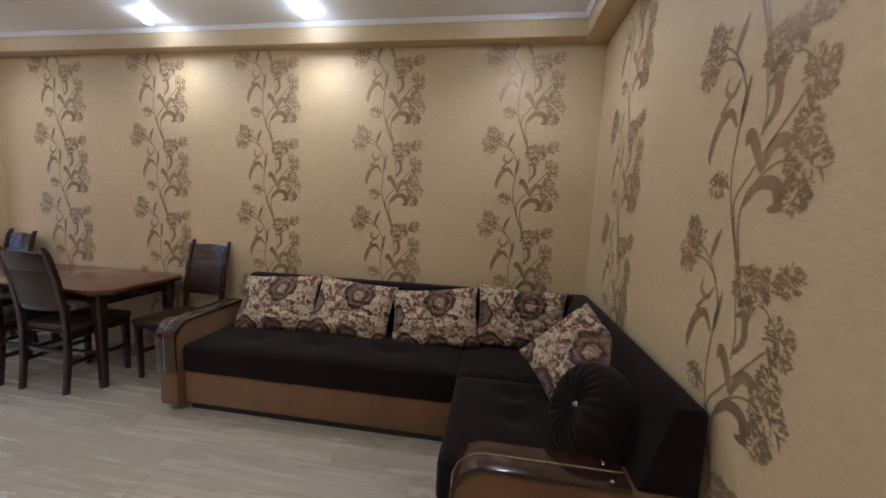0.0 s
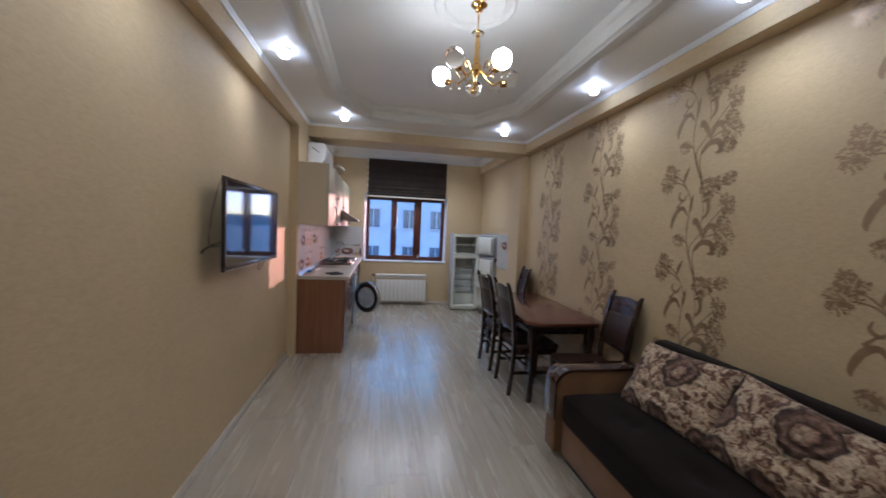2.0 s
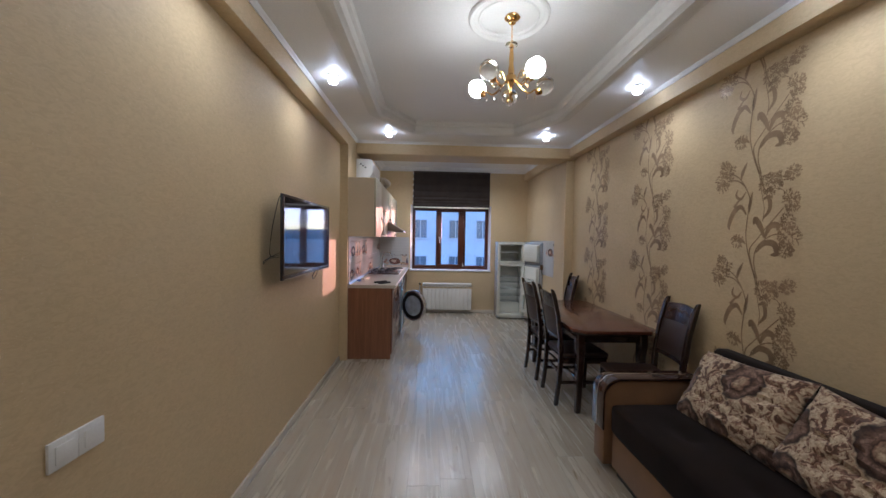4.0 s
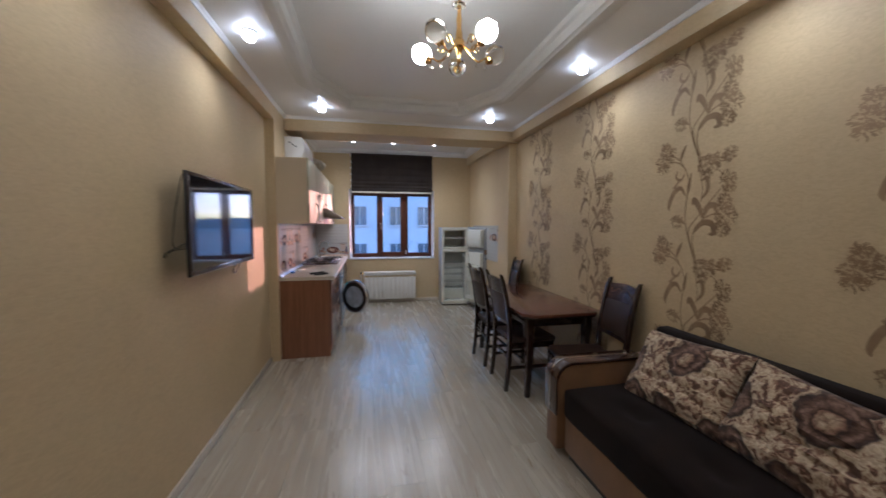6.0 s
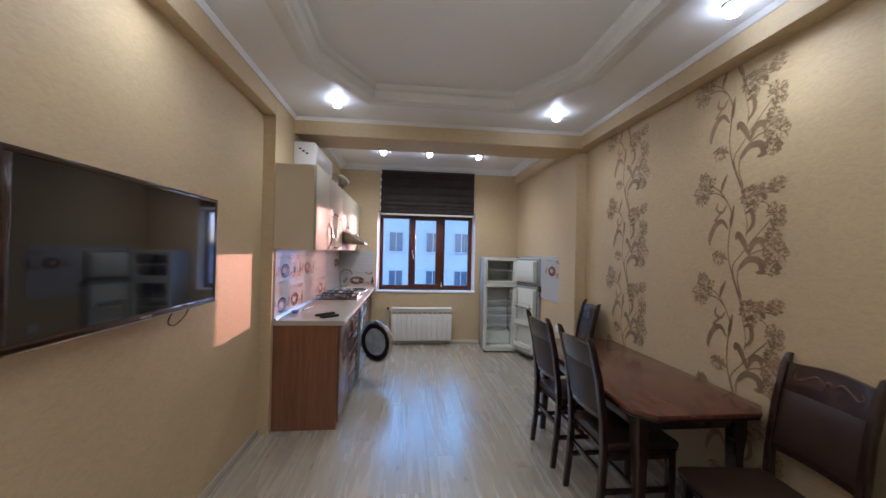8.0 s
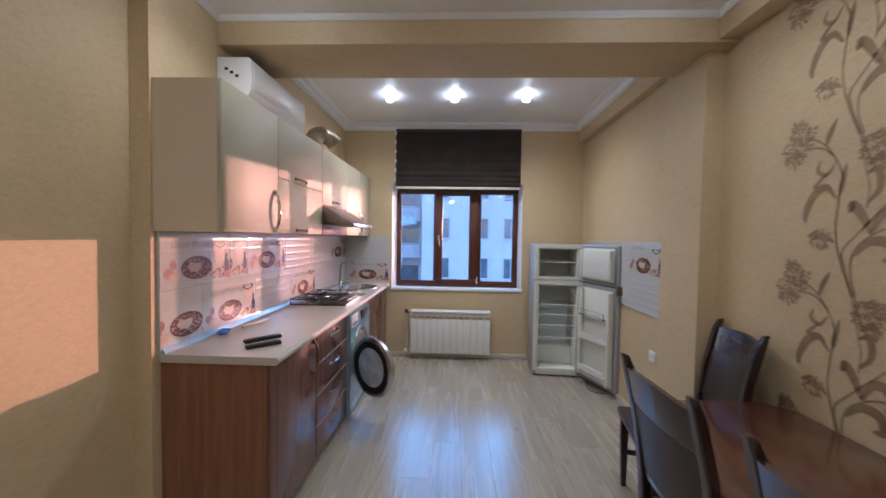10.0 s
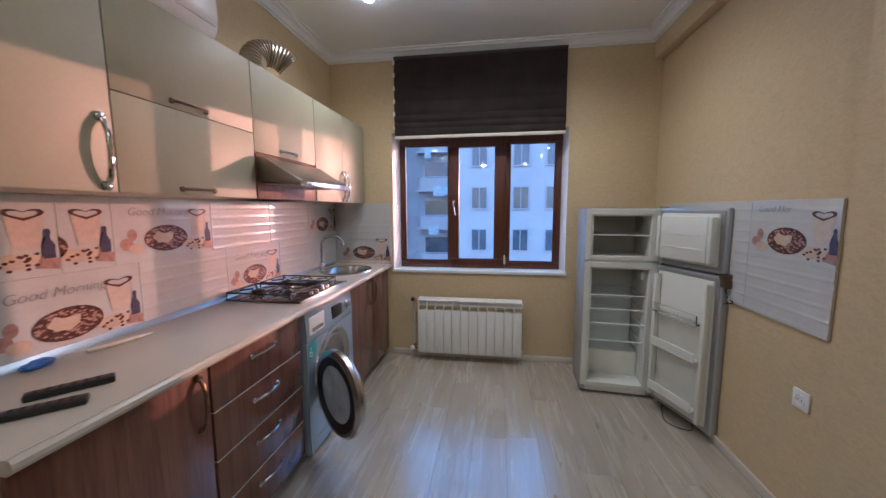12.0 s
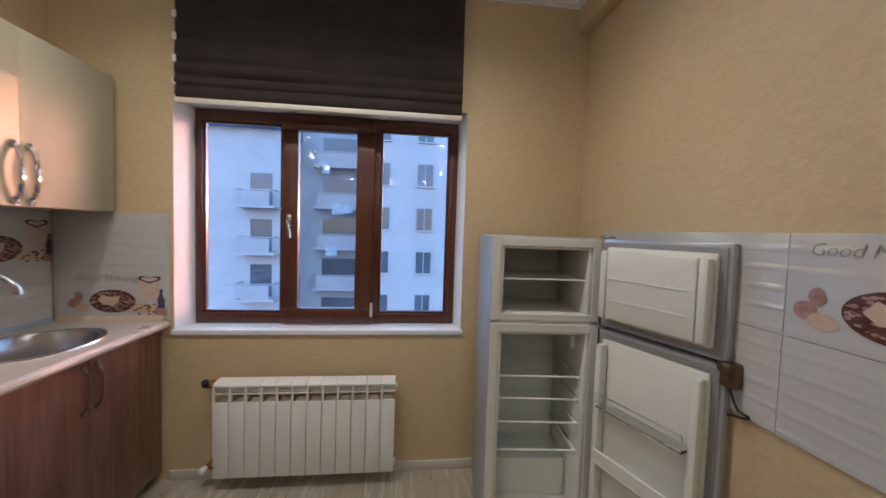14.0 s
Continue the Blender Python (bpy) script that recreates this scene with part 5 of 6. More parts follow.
def arm_shape(front, back, top, low, drop):
    """Side outline of the arm: a flat top that rolls down over the front."""
    pts = [(back, low), (back, top)]
    pts += [(front + drop - drop * math.sin(a), top - drop * (1 - math.cos(a))) for a in [i * math.pi / 2 / 8 for i in range(9)]]
    return pts + [(front, low)]


def sofa():
    ob = thing("corner_sofa", (0, 0, 0), 0, "dark brown corner sofa with tan base and lacquered wooden arms", "sofa")
    # long side along the papered wall, short side along the short wall
    part("base", box((1.305, 0.96, 0.045), (1.99, 2.765, 0.265), 0.012), M_TAN, ob, "tan upholstered base")
    part("base", box((0.60, 0.245, 0.045), (1.30, 0.935, 0.265), 0.012), M_TAN, ob, "tan upholstered base")
    part("plinth", box((1.33, 0.98, 0.0), (1.96, 2.74, 0.045)), M_BLACK, ob)
    part("plinth", box((0.63, 0.27, 0.0), (1.28, 0.90, 0.045)), M_BLACK, ob)
    part("seat", padded((1.285, 1.022, 0.255), (1.85, 2.765, 0.445), 0.035, 0.012, 22, 1, ((1.5, 1.45), (1.5, 1.95), (1.5, 2.4))), M_VELOUR, ob, "dark velour seat")
    part("seat", padded((1.285, 0.40, 0.255), (1.85, 1.018, 0.445), 0.03, 0.010, 16, 2), M_VELOUR, ob, "dark velour corner seat")
    part("seat", padded((0.585, 0.40, 0.265), (1.280, 1.015, 0.452), 0.035, 0.012, 22, 3, ((0.92, 0.72), (1.12, 0.72))), M_VELOUR, ob, "dark velour short seat")
    part("backrest", slab([(1.83, 0.40), (1.93, 0.768), (1.95, 0.785), (2.02, 0.785), (2.03, 0.77), (2.03, 0.06), (1.83, 0.06)], 0.245, 2.765, 0.012, "y"), M_VELOUR, ob, "dark velour back")
    part("backrest", slab([(0.42, 0.40), (0.30, 0.80), (0.285, 0.815), (0.22, 0.815), (0.205, 0.80), (0.205, 0.06), (0.42, 0.06)], 0.47, 1.90, 0.012, "x"), M_VELOUR, ob, "dark velour back")
    # arm at the end of the long side
    arm = part("arm", slab(arm_shape(1.255, 2.02, 0.575, 0.05, 0.10), 2.768, 2.895, 0.010, "y"), M_TAN, ob, "tan upholstered arm")
    outer = arm_shape(1.243, 1.86, 0.592, 0.27, 0.11)
    inner = [(1.86, 0.574)] + [(x + 0.012, z - 0.017) for x, z in outer[2:-1]] + [(1.256, 0.27)]
    part("arm_cap", slab(outer[1:] + inner[::-1], 2.762, 2.902, 0.003, "y"), M_ARMWOOD, arm, "lacquered wooden cap")
    part("strip", tube([(x - 0.001 * (z < 0.57), 2.838, z + 0.001) for x, z in outer[1:]], 0.0028, 6), M_CHROME, arm, "chrome strip")
    for x, y in ((1.80, 2.80), (1.80, 2.872), (1.242, 2.872)):
        if x > 1.5:
            part("stud", turned([(0.009, 0), (0.008, 0.004), (0.0, 0.006)], 12, (x, y, 0.592)), M_CHROME, arm, "chrome stud")
        else:
            part("stud", turned([(0.009, 0), (0.008, 0.004), (0.0, 0.006)], 12, (1.2435, 2.838, 0.31), (-1, 0, 0)), M_CHROME, arm, "chrome stud")
    # arm at the end of the short side, rolling down to the room
    shape = [(0.215, 0.05), (0.215, 0.535)] + [(0.935 - 0.10 + 0.10 * math.sin(a), 0.535 - 0.10 * (1 - math.cos(a))) for a in [i * math.pi / 16 for i in range(9)]] + [(0.935, 0.05)]
    arm = part("arm", slab(shape, 0.455, 0.582, 0.010, "x"), M_TAN, ob, "tan upholstered arm")
    outer = [(0.40, 0.553)] + [(0.948 - 0.11 + 0.11 * math.sin(a), 0.553 - 0.11 * (1 - math.cos(a))) for a in [i * math.pi / 16 for i in range(9)]] + [(0.948, 0.25)]
    inner = [(0.40, 0.536)] + [(y - 0.012, z - 0.017) for y, z in outer[1:-1]] + [(0.936, 0.25)]
    part("arm_cap", slab(outer + inner[::-1], 0.449, 0.588, 0.003, "x"), M_ARMWOOD, arm, "lacquered wooden cap")
    part("strip", tube([(0.518, y, z + 0.001) for y, z in outer], 0.0028, 6), M_CHROME, arm, "chrome strip")
    for x in (0.475, 0.562):
        part("stud", turned([(0.009, 0), (0.008, 0.004), (0.0, 0.006)], 12, (x, 0.45, 0.553)), M_CHROME, arm, "chrome stud")


def pillow_mesh(w, h, t, seed, n=26):
    own = bmesh.new()
    sides = []
    for s in (1, -1):
        grid = []
        for i in range(n + 1):
            row = []
            for j in range(n + 1):
                u, v = 2 * i / n - 1, 2 * j / n - 1
                pinch = 1 - 0.07 * (1 - u * u) * abs(v) ** 3
                pinch2 = 1 - 0.07 * (1 - v * v) * abs(u) ** 3
                b = ((1 - abs(u) ** 2.4) * (1 - abs(v) ** 2.4)) ** 0.42
                crease = abs(noise.noise(Vector((u * 1.4 + seed, v * 4.2 + 0.8 * u, s * 2))))
                wr = 0.022 * noise.noise(Vector((u * 2.2 + seed, v * 2.2, s * 3))) + 0.011 * noise.noise(Vector((u * 6, v * 6 + seed, s))) - 0.020 * max(0.0, 0.16 - crease) / 0.16
                row.append(own.verts.new((w / 2 * u * pinch2, s * (t / 2 * b + wr * b), h / 2 * v * pinch)))
            grid.append(row)
        sides.append(grid)
        for i in range(n):
            for j in range(n):
                own.faces.new((grid[i][j], grid[i + 1][j], grid[i + 1][j + 1], grid[i][j + 1]))
    bmesh.ops.remove_doubles(own, verts=own.verts[:], dist=0.0006)
    return own


def cushions():
    spots = [((1.765, 2.410, 0.618), (-5, -31, -92), 0.62, 0.43, 3.1), ((1.770, 1.835, 0.616), (5, -30, -89), 0.60, 0.42, 9.4),
             ((1.765, 1.235, 0.606), (-8, -29, -94), 0.62, 0.42, 17.7), ((1.795, 0.650, 0.640), (3, -22, -88), 0.60, 0.42, 25.2)]
    for (x, y, z), (roll, leanback, rz), w, h, seed in spots:
        ob = part("cushion", pillow_mesh(w, h, 0.17, seed), M_CUSHION, None)
        ob.matrix_world = Matrix.Translation((x, y, z)) @ Euler((0, 0, radians(rz))).to_matrix().to_4x4() @ Euler((radians(leanback), 0, 0)).to_matrix().to_4x4() @ Euler((0, radians(roll), 0)).to_matrix().to_4x4()
        tagged(ob, "cream and brown rose-printed cushion leaning on the sofa back", "cushion", "printed cushions on the sofa")
    ob = part("cushion", pillow_mesh(0.44, 0.44, 0.16, 40.0), M_CUSHION, None)
    ob.matrix_world = Matrix.Translation((1.12, 0.435, 0.668)) @ Euler((0, 0, radians(-132))).to_matrix().to_4x4() @ Euler((radians(-38), 0, 0)).to_matrix().to_4x4() @ Euler((0, radians(33), 0)).to_matrix().to_4x4()
    tagged(ob, "rose-printed cushion tilted on its corner against a round cushion", "cushion", "printed cushions on the sofa")
    ob = thing("round_cushion", (0.745, 0.455, 0.618), 0, "round pleated dark brown velour cushion with a crystal button", "cushion")
    own, seg, rings = bmesh.new(), 96, []
    for k in range(21):
        a = math.pi * (k / 20 - 0.5)
        rings.append([])
        for i in range(seg):
            th = 2 * math.pi * i / seg
            r = 0.188 * math.cos(a) ** 0.55
            d = 0.105 * math.sin(a)
            d *= 0.62 + 0.38 * min(1, (r / 0.188) / 0.55) if r < 0.11 else 1.0
            pleat = 0.005 * math.sin(th * 22 + 2 * math.sin(th * 3)) * min(1, r / 0.08) * abs(math.sin(a))
            rings[-1].append(own.verts.new((r * math.cos(th), d + (pleat if d > 0 else -pleat), r * math.sin(th))))
    for a, b in zip(rings, rings[1:]):
        for i in range(seg):
            own.faces.new((a[i], a[(i + 1) % seg], b[(i + 1) % seg], b[i]))
    cover = part("cover", own, M_VELOUR, ob)
    cover.rotation_euler = (radians(26), 0, radians(14))
    btn = part("button", turned([(0.017, 0.0), (0.016, 0.008), (0.009, 0.014), (0.0, 0.015)], 8, (0, 0.063, 0), (0, 1, 0)), M_CHROME, cover, "crystal button", 10)


sofa()
cushions()


# ---- printed flower stripes of the wallpaper ----
def ribbon(bm, pts, widths):
    """A flat stroke of changing width in the plane of the wall."""
    left, right = [], []
    for i, p in enumerate(pts):
        d = (Vector(pts[min(i + 1, len(pts) - 1)]) - Vector(pts[max(i - 1, 0)]))
        d = d.normalized() if d.length else Vector((1, 0, 0))
        n = Vector((-d.z, 0, d.x))
        w = widths[0] + (widths[1] - widths[0]) * i / (len(pts) - 1) if len(widths) == 2 else widths[0] + (widths[1] - widths[0]) * math.sin(math.pi * i / (len(pts) - 1)) ** 0.8
        left.append(bm.verts.new(Vector(p) + n * w / 2))
        right.append(bm.verts.new(Vector(p) - n * w / 2))
    for i in range(len(pts) - 1):
        bm.faces.new((left[i], left[i + 1], right[i + 1], right[i]))


def bloom(bm, rnd, u, v, rx, ry, count):
    for k in range(count):
        a = rnd.uniform(0, 2 * math.pi)
        r = math.sqrt(rnd.uniform(0.02, 1.0))
        px, pz = u + rx * r * math.cos(a), v + ry * r * math.sin(a)
        ang = a + rnd.uniform(-0.9, 0.9)
        l, w = rnd.uniform(0.010, 0.022), rnd.uniform(0.0035, 0.0085)
        c, s = math.cos(ang), math.sin(ang)
        y = -0.00004 * (k % 9)
        bm.faces.new([bm.verts.new((px + c * l * e - s * w * f, y, pz + s * l * e + c * w * f)) for e, f in ((-0.5, -0.25), (0.0, -0.5), (0.45, -0.35), (0.55, 0.0), (0.45, 0.35), (0.0, 0.5), (-0.5, 0.25))])


def vine_mesh():
    rnd = random.Random(11)
    bm = bmesh.new()

    def st(ctrl, w, n=7):
        if len(w) == 3:
            w = (w[0], w[1] * 1.15, w[2])
        ribbon(bm, curve_points([(u, 0, v) for u, v in ctrl], n), w)

    P = 0.607
    thin = (0.0085, 0.0070)
    st([(0.030, 0.0), (-0.022, 0.13), (-0.048, 0.25), (-0.038, 0.385), (-0.030, 0.47), (-0.085, 0.57), (-0.14, 0.62), (-0.20, 0.645)], thin)
    st([(-0.060, 0.54), (-0.12, 0.585), (-0.19, 0.60)], thin)
    st([(0.034, 0.0), (-0.005, 0.10), (-0.015, 0.17), (0.040, 0.235), (0.090, 0.29), (0.135, 0.335), (0.20, 0.40)], thin)
    st([(0.044, 0.0), (0.018, 0.09), (0.030, 0.17), (0.085, 0.225), (0.15, 0.255), (0.215, 0.25)], thin)
    st([(0.030, P), (0.060, 0.47), (0.075, 0.40), (0.068, 0.33)], (0.004, 0.006))
    st([(0.040, P), (0.055, 0.55), (0.085, 0.50), (0.12, 0.52)], thin)
    st([(0.155, 0.52), (0.225, 0.46), (0.235, 0.38), (0.205, 0.30)], (0.004, 0.004))
    # spears and rolled leaves
    st([(-0.105, -0.02), (-0.090, 0.03), (-0.060, 0.085)], (0.004, 0.021, 1))
    st([(-0.035, 0.385), (-0.028, 0.43), (-0.012, 0.51)], (0.004, 0.021, 1))
    st([(-0.050, 0.375), (-0.095, 0.425), (-0.150, 0.395), (-0.185, 0.320), (-0.180, 0.285)], (0.006, 0.030, 1))
    st([(-0.150, 0.425), (-0.118, 0.46), (-0.095, 0.475)], (0.022, 0.004))
    st([(-0.060, 0.515), (-0.095, 0.475), (-0.135, 0.495), (-0.125, 0.535)], (0.005, 0.016, 1))
    st([(0.070, 0.345), (0.112, 0.40), (0.100, 0.465), (0.062, 0.455)], (0.005, 0.024, 1))
    st([(0.085, 0.235), (0.055, 0.300), (0.018, 0.345), (0.005, 0.315)], (0.010, 0.032, 1))
    st([(0.085, 0.235), (0.120, 0.300), (0.165, 0.305), (0.168, 0.275)], (0.010, 0.032, 1))
    st([(0.028, 0.150), (0.085, 0.205), (0.150, 0.200), (0.165, 0.150), (0.130, 0.140)], (0.008, 0.033, 1))
    st([(-0.050, 0.20), (-0.085, 0.225), (-0.115, 0.215)], (0.004, 0.020, 1))
    for u, v, rx, ry, c in ((-0.215, 0.060, 0.060, 0.040, 46), (-0.240, 0.005, 0.066, 0.040, 48), (-0.250, -0.045, 0.050, 0.030, 30), (-0.235, 0.100, 0.036, 0.022, 16), (-0.112, 0.215, 0.045, 0.034, 34),
                            (0.110, 0.545, 0.070, 0.052, 62), (0.165, 0.570, 0.060, 0.030, 36), (0.248, 0.585, 0.042, 0.036, 34), (0.105, 0.495, 0.038, 0.028, 20),
                            (0.240, 0.440, 0.045, 0.050, 40), (0.255, 0.395, 0.040, 0.020, 16), (0.225, 0.325, 0.045, 0.040, 36), (0.240, 0.245, 0.062, 0.055, 66),
                            (0.215, 0.170, 0.048, 0.036, 40)):
        bloom(bm, rnd, u, v, rx * 1.15, ry * 1.15, int(c * 2.1))
    me = bpy.data.meshes.new("floral_print")
    bmesh.ops.recalc_face_normals(bm, faces=bm.faces)
    bm.to_mesh(me)
    bm.free()
    me.materials.append(M_VINE)
    return me


VINE = vine_mesh()
wall_e, wall_s = bpy.data.objects["wall_east"], bpy.data.objects["wall_south"]
for k in range(5):
    for z in (0.019, 0.626, 1.233, 1.839, 2.446):
        o = new("floral_print", VINE)
        o.parent = wall_e
        o.location, o.rotation_euler = (XR - 0.0012, 2.68 + 0.99 * (k - 2), z), (0, 0, radians(-90))
        o.scale = (0.90, 1, 1)
for x in (0.525, 1.515):
    for z in (0.038, 0.645, 1.252, 1.858):
        o = new("floral_print", VINE)
        o.parent = wall_s
        o.location, o.rotation_euler = (x, YB + 0.0012, z), (0, 0, radians(180))
        o.scale = (0.88, 1, 1)


# ---- wall tiles with a coffee print ----
def flat_ring(bm, cx, cz, rx, rz, inner, mat, y, n=28, wob=0.0):
    o = [bm.verts.new((cx + rx * math.cos(2 * math.pi * i / n), y, cz + rz * math.sin(2 * math.pi * i / n))) for i in range(n)]
    if inner <= 0:
        bm.faces.new(o).material_index = mat
        return
    q = [bm.verts.new((cx + rx * inner * math.cos(2 * math.pi * i / n), y, cz + rz * inner * math.sin(2 * math.pi * i / n))) for i in range(n)]
    for i in range(n):
        bm.faces.new((o[i], o[(i + 1) % n], q[(i + 1) % n], q[i])).material_index = mat


def flat_poly(bm, pts, mat, y):
    bm.faces.new([bm.verts.new((x, y, z)) for x, z in pts]).material_index = mat


def print_mesh(x0, x1):
    """The part between x0 and x1 of the print of one tile, half a metre wide."""
    rnd = random.Random(5)
    bm = bmesh.new()
    flat_ring(bm, 0.050, 0.080, 0.028, 0.024, 0, 1, -0.0006)
    flat_ring(bm, 0.090, 0.058, 0.034, 0.022, 0, 2, -0.0007)
    flat_ring(bm, 0.075, 0.118, 0.020, 0.024, 0, 1, -0.0008)
    flat_ring(bm, 0.235, 0.095, 0.110, 0.060, 0, 0, -0.0009)
    for k in range(170):
        a, r = rnd.uniform(0, 6.28), math.sqrt(rnd.uniform(0.05, 0.95))
        flat_ring(bm, 0.235 + 0.104 * r * math.cos(a), 0.095 + 0.054 * r * math.sin(a), rnd.uniform(0.006, 0.010), rnd.uniform(0.0025, 0.0045), 0, k % 3 and 1, -0.0010 - 0.000003 * k, 7)
    flat_poly(bm, [(0.165, 0.100), (0.190, 0.130), (0.215, 0.118), (0.270, 0.120), (0.262, 0.088), (0.235, 0.072), (0.190, 0.078)], 2, -0.0016)
    flat_ring(bm, 0.385, 0.058, 0.070, 0.026, 0, 2, -0.0009)
    for k in range(14):
        flat_ring(bm, 0.33 + 0.11 * rnd.random(), 0.025 + 0.06 * rnd.random(), 0.008, 0.005, 0, 0, -0.0014 - 0.00001 * k, 8)
    flat_poly(bm, [(0.378, 0.095), (0.446, 0.095), (0.462, 0.205), (0.362, 0.205)], 5, -0.0008)
    heart = [(math.sin(a) ** 3, (13 * math.cos(a) - 5 * math.cos(2 * a) - 2 * math.cos(3 * a) - math.cos(4 * a)) / 16) for a in [2 * math.pi * i / 28 for i in range(28)]]
    o = [bm.verts.new((0.412 + 0.056 * math.copysign(abs(a) ** 0.7, a), -0.0012, 0.212 + 0.022 * b)) for a, b in heart]
    q = [bm.verts.new((0.412 + 0.040 * math.copysign(abs(a) ** 0.7, a), -0.0012, 0.212 + 0.0135 * b)) for a, b in heart]
    for i in range(28):
        bm.faces.new((o[i], o[(i + 1) % 28], q[(i + 1) % 28], q[i])).material_index = 0
    flat_poly(bm, [(0.425, 0.030), (0.495, 0.018), (0.498, 0.055), (0.450, 0.075)], 1, -0.0010)
    flat_poly(bm, [(0.452, 0.060), (0.486, 0.060), (0.488, 0.105), (0.476, 0.125), (0.476, 0.142), (0.462, 0.142), (0.462, 0.125), (0.450, 0.105)], 3, -0.0018)
    flat_ring(bm, 0.469, 0.150, 0.009, 0.012, 0, 3, -0.0018, 12)
    bmesh.ops.triangulate(bm, faces=bm.faces[:])
    for px, keep in ((x0, 1), (x1, -1)):
        if 0 < px < 0.5:
            bmesh.ops.bisect_plane(bm, geom=bm.verts[:] + bm.edges[:] + bm.faces[:], plane_co=(px, 0, 0), plane_no=(-keep, 0, 0), clear_outer=True)
    return bm


def lettering(parent, text, size, at):
    cu = bpy.data.curves.new("lettering", "FONT")
    cu.body, cu.size, cu.extrude, cu.shear, cu.offset = text, size, 0.0002, 0.25, -0.0008
    cu.materials.append(M_GREYINK)
    o = new("lettering", cu)
    o.parent = parent
    o.location, o.rotation_euler = at, (radians(90), 0, 0)
    o["label"] = "thin grey lettering"


def tile(parent, x, z, w, h, printed=None, words=True):
    """A tile in the plane of a wall panel: x along it, z up, its face at -y."""
    bm = bmesh.new()
    n = 40
    rows = []
    for j in range(n + 1):
        zz = 0.001 + (h - 0.002) * j / n
        wave = (0.0014 if printed else 0.0034) * max(0.0, math.sin(2 * math.pi * zz / 0.055)) ** 8
        rows.append([bm.verts.new((0.001 + (w - 0.002) * i / 6, -0.0075 - wave * (0.5 + 0.5 * math.sin(2.1 * i + 9 * j / n)), zz)) for i in range(7)])
    for a, b in zip(rows, rows[1:]):
        for i in range(6):
            bm.faces.new((a[i], a[i + 1], b[i + 1], b[i]))
    ring = rows[0] + [r[-1] for r in rows[1:]] + rows[-1][-2::-1] + [r[0] for r in rows[-2:0:-1]]
    back = [bm.verts.new((v.co.x, 0, v.co.z)) for v in ring]
    for i in range(len(ring)):
        j = (i + 1) % len(ring)
        bm.faces.new((ring[i], ring[j], back[j], back[i]))
    t = part("tile", bm, M_TILE, parent)
    t.location = (x, -0.002, z)
    if printed:
        p = part("coffee_print", print_mesh(*printed), [M_BEAN, M_MAUVE, M_LATTE, M_INK, M_TILE, M_CUP], t, "brown coffee cup print", 0)
        p.location = (-printed[0], -0.0083, 0)
        if words and printed == (0, 0.5):
            lettering(t, "Good Morning", 0.050, (0.060, -0.0095, 0.200))
    return t


H = 0.277
panel = thing("tile_panel", (XC + 0.001, 4.80, 0.884), 90, "white relief wall tiles printed with coffee cups above the worktop", "wall tiles", kind="structure")
part("grout", box((0.0, -0.004, 0.0), (YE - 4.80 - 0.012, 0.0, 2 * H + 0.001)), M_GROUT, panel)
for row, cuts in ((1, [(0.0, 0.5, (0, 0.5)), (0.5, 0.18, (0.32, 0.5)), (0.68, 0.5, (0, 0.5)), (1.18, 0.5, None), (1.68, 0.5, None), (2.18, 0.48, (0, 0.48))]),
                  (0, [(0.0, 0.27, (0.07, 0.34)), (0.27, 0.5, (0, 0.5)), (0.77, 0.5, None), (1.27, 0.5, (0, 0.5)), (1.77, 0.5, None), (2.27, 0.39, None)])):
    for x, w, pr in cuts:
        tile(panel, x, row * H, w, H, pr)
panel = thing("tile_panel_short", (XC + 0.010, YW - 0.001, 0.884), 0, "white relief wall tiles printed with coffee cups beside the window", "wall tiles", kind="structure")
part("grout", box((0.0, -0.004, 0.0), (0.545, 0.0, 2 * H + 0.001)), M_GROUT, panel)
tile(panel, 0.042, 0, 0.5, H, (0, 0.5))
tile(panel, 0.0, 0, 0.042, H)
tile(panel, 0.042, H, 0.5, H)
tile(panel, 0.0, H, 0.042, H)
panel = thing("tile_panel_east", (XK - 0.001, 7.20, 0.865), -90, "white relief wall tiles with a coffee print behind the fridge", "wall tiles", kind="structure")
part("grout", box((0.0, -0.004, 0.0), (1.376, 0.0, 2 * H + 0.001)), M_GROUT, panel)
for x, w, row, pr in ((0.0, 0.39, 0, None), (0.39, 0.5, 0, None), (0.89, 0.486, 0, None), (0.0, 0.39, 1, None), (0.39, 0.5, 1, None), (0.89, 0.486, 1, (0, 0.486))):
    t = tile(panel, x, row * H, w, H, pr)
    if pr:
        lettering(t, "Good Mor", 0.046, (0.050, -0.0095, 0.222))


# ---- outside ----
def facade_window(parent, x, y, z, w, h):
    f = part("window", box((x - w / 2, y - 0.04, z), (x + w / 2, y + 0.10, z + h)), M_FARGLASS, parent, "dark far window")
    bm = bmesh.new()
    for a, b, c, d in ((x - w / 2 - 0.06, x - w / 2, z, z + h), (x + w / 2, x + w / 2 + 0.06, z, z + h), (x - w / 2 - 0.06, x + w / 2 + 0.06, z + h, z + h + 0.07), (x - 0.03, x + 0.03, z, z + h)):
        box((a, y - 0.09, c), (b, y, d), bm=bm)
    part("frame", bm, M_FACADE2, f)
    part("sill", box((x - w / 2 - 0.1, y - 0.16, z - 0.08), (x + w / 2 + 0.1, y + 0.02, z)), M_FACADE, f)


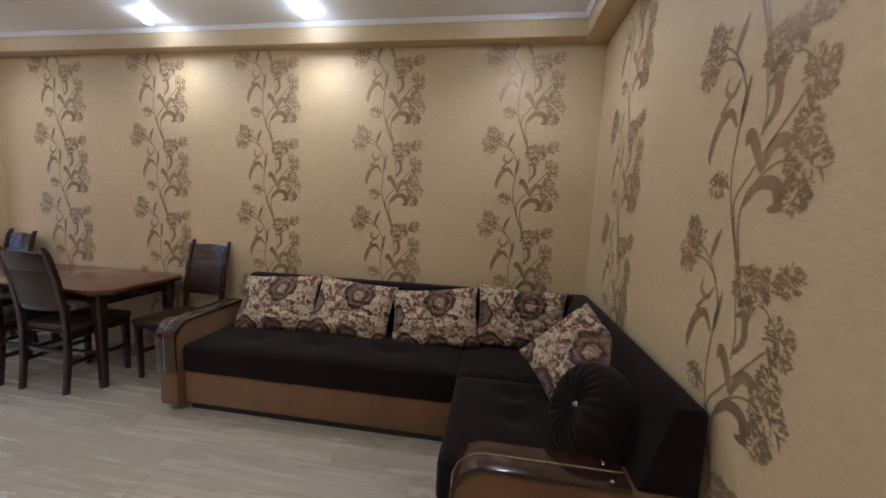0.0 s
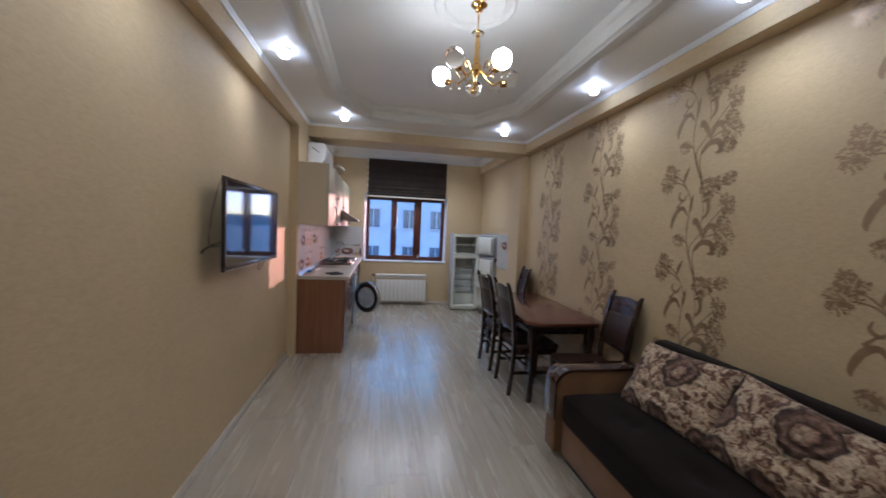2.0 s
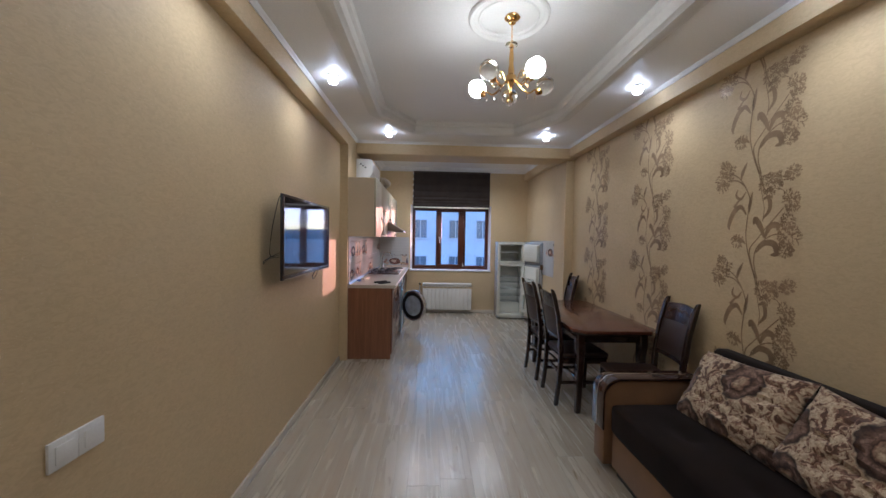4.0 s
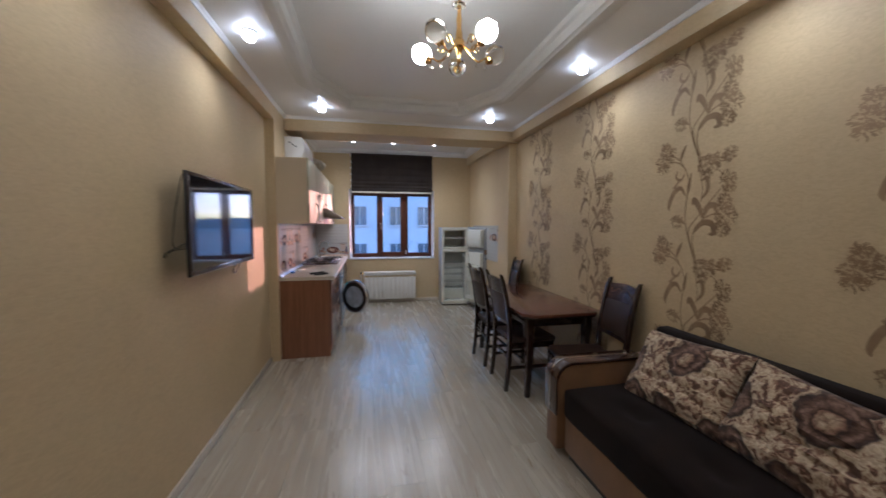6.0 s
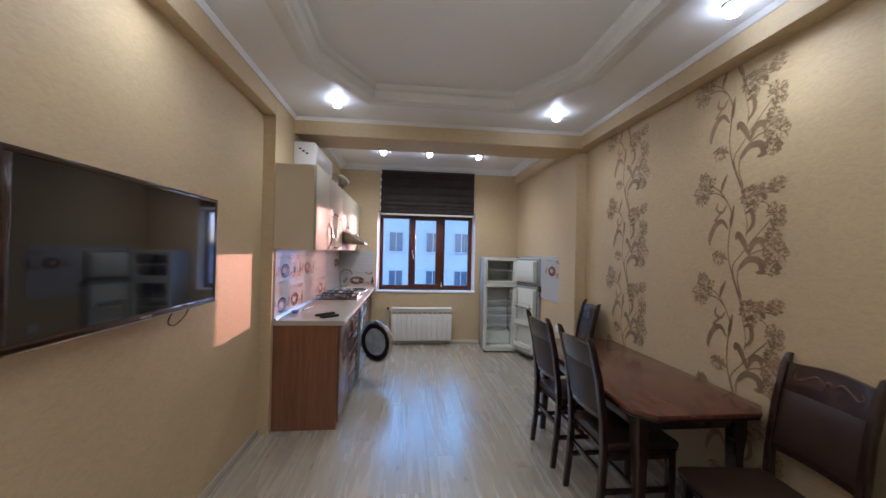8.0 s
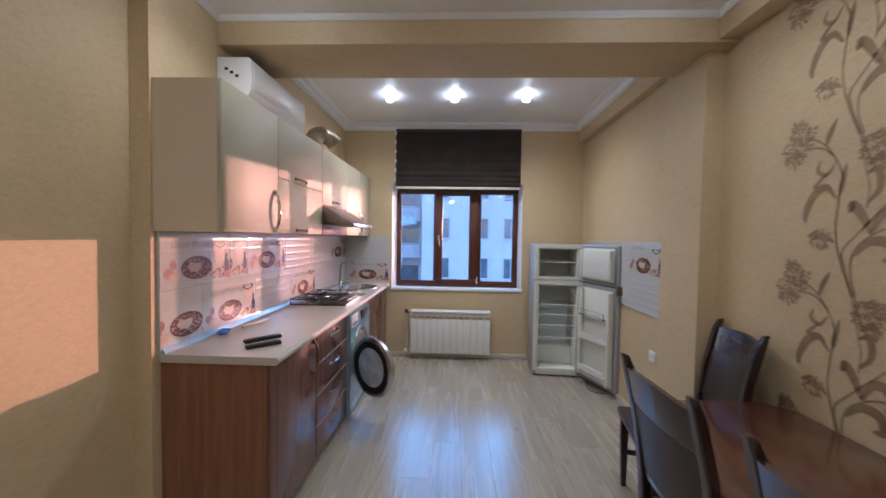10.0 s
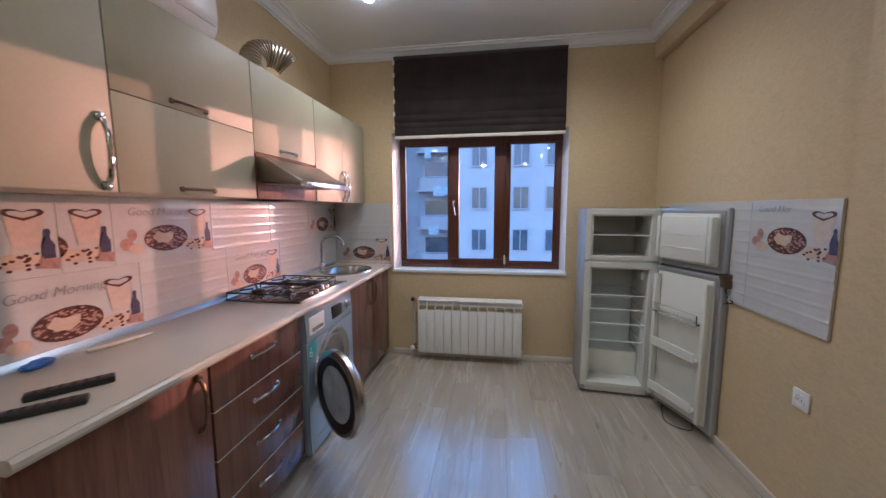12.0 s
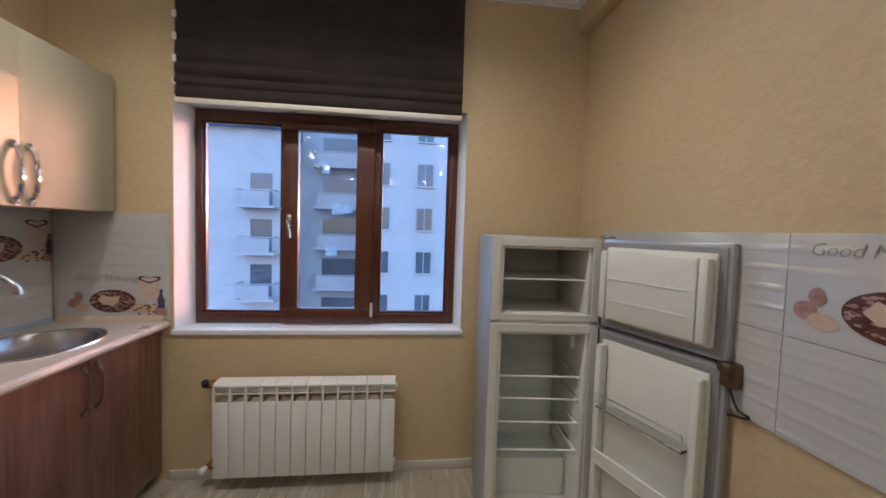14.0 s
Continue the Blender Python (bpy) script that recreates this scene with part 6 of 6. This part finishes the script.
def balcony(parent, x0, x1, y, z, deep=1.1):
    b = part("balcony", box((x0, y - deep, z - 0.15), (x1, y, z)), M_FACADE, parent)
    bm = box((x0, y - deep, z + 0.95), (x1, y - deep + 0.05, z + 1.02))
    for a in (x0, x1 - 0.05):
        box((a, y - deep, z + 0.95), (a + 0.05, y, z + 1.02), bm=bm)
    part("rail", bm, M_FACADE2, b)
    part("parapet", box((x0 + 0.3, y - deep + 0.01, z), (x1 - 0.3, y - deep + 0.05, z + 0.9)), M_FACADE, b)
    bm = bmesh.new()
    n = int((x1 - x0) / 0.16)
    for i in range(n + 1):
        xx = x0 + 0.02 + (x1 - x0 - 0.06) * i / n
        box((xx, y - deep + 0.01, z), (xx + 0.02, y - deep + 0.03, z + 0.95), bm=bm)
    part("bars", bm, M_FACADE2, b)
    part("balcony_door", box((x0 + 0.5, y - 0.02, z), (x1 - 0.5, y + 0.05, z + 2.15)), M_FARGLASS, b, "dark balcony door")


def apartment_block():
    ob = thing("apartment_building", (0, 30, -12), 0, "pale apartment building across the yard with windows and balconies", "building")
    part("wall", box((-2.1, 0.0, 0), (6.4, 12, 23)), M_FACADE, ob)
    part("wall", box((-7.0, 3.0, 0), (-2.1, 12, 22.4)), M_FACADE2, ob)
    part("wall", box((-17.0, 0.0, 0), (-7.0, 12, 19.7)), M_FACADE, ob)
    part("roof", slab([(-0.6, 19.7), (12.5, 19.7), (6, 22.4)], -17.6, -6.6, 0, "x"), M_ROOF, ob, "blue sheet metal roof")
    part("roof", box((-2.4, -0.3, 23), (6.7, 12.3, 23.4)), M_FACADE2, ob)
    for k in range(7):
        zz = 4.42 - 2.98 * (6 - k) + 12 + 2.98
        for x in (-0.55, 2.35, 4.6):
            facade_window(ob, x, 0.0, zz, 1.0, 1.45)
        if k < 6:
            balcony(ob, -9.5, -7.15, 0.0, zz - 1.75)
            facade_window(ob, -12.6, 0.0, zz - 0.85, 1.2, 1.4)
            facade_window(ob, -15.2, 0.0, zz - 0.85, 1.2, 1.4)
        balcony(ob, -5.6, -2.15, 3.0, zz - 1.5, 1.0)
    for x, z, w, h in ((-4.9, 17.3, 0.5, 0.9), (-4.2, 14.4, 0.9, 0.8), (-3.3, 14.5, 0.6, 0.6), (-4.6, 11.4, 0.8, 0.7)):
        part("laundry", box((x, 1.85, z), (x + w, 1.88, z + h)), M_LAUNDRY, ob, "hung laundry")


apartment_block()
bm = bmesh.new()
bmesh.ops.create_grid(bm, x_segments=24, y_segments=24, size=2500)
for v in bm.verts:
    v.co.z = -12
structure("ground", bm, M_GROUND, "grey ground far below the window", "ground")
bm, n, rows = bmesh.new(), 90, []
for lift in (0, 1):
    rows.append([bm.verts.new((1500 * math.sin(radians(-75 + 150 * i / n)), 1500 * math.cos(radians(-75 + 150 * i / n)),
                               -12 if not lift else 24 + 9 * noise.noise((i * 0.13, 0.4, 0)) + 4 * noise.noise((i * 0.6, 2, 0)))) for i in range(n + 1)])
for i in range(n):
    bm.faces.new((rows[0][i], rows[0][i + 1], rows[1][i + 1], rows[1][i]))
structure("backdrop", bm, M_HILL, "low hills on the horizon, haze put into their colour", "hills")

# ---- floor planks ----
def plank_mesh():
    bm = bmesh.new()
    w, c = 0.0965, 0.0006
    rings = [[bm.verts.new((a * (w - i), b * (0.5 - i * 0.8), z)) for a, b in ((-1, -1), (1, -1), (1, 1), (-1, 1))] for z, i in ((-0.008, 0.00025), (-0.0012, 0.00025), (0.0, c))]
    for a, b in zip(rings, rings[1:]):
        for i in range(4):
            bm.faces.new((a[i], a[(i + 1) % 4], b[(i + 1) % 4], b[i]))
    bm.faces.new(rings[-1])
    me = bpy.data.meshes.new("plank")
    bm.to_mesh(me)
    bm.free()
    me.materials.append(M_FLOOR)
    return me


PLANK = plank_mesh()
rnd = random.Random(3)
x = XL + 0.05
while x < XR + 0.09:
    y = YB - 0.02 - rnd.uniform(0.0, 1.1)
    while y < YW + 0.05:
        a, b = max(y, YB - 0.06), min(y + 1.29, YW + 0.06)
        if b - a > 0.05:
            o = new("plank", PLANK)
            o.parent = FLOOR
            o.location, o.scale = (x, (a + b) / 2, 0), (1, b - a, 1)
        y += 1.29
    x += 0.193
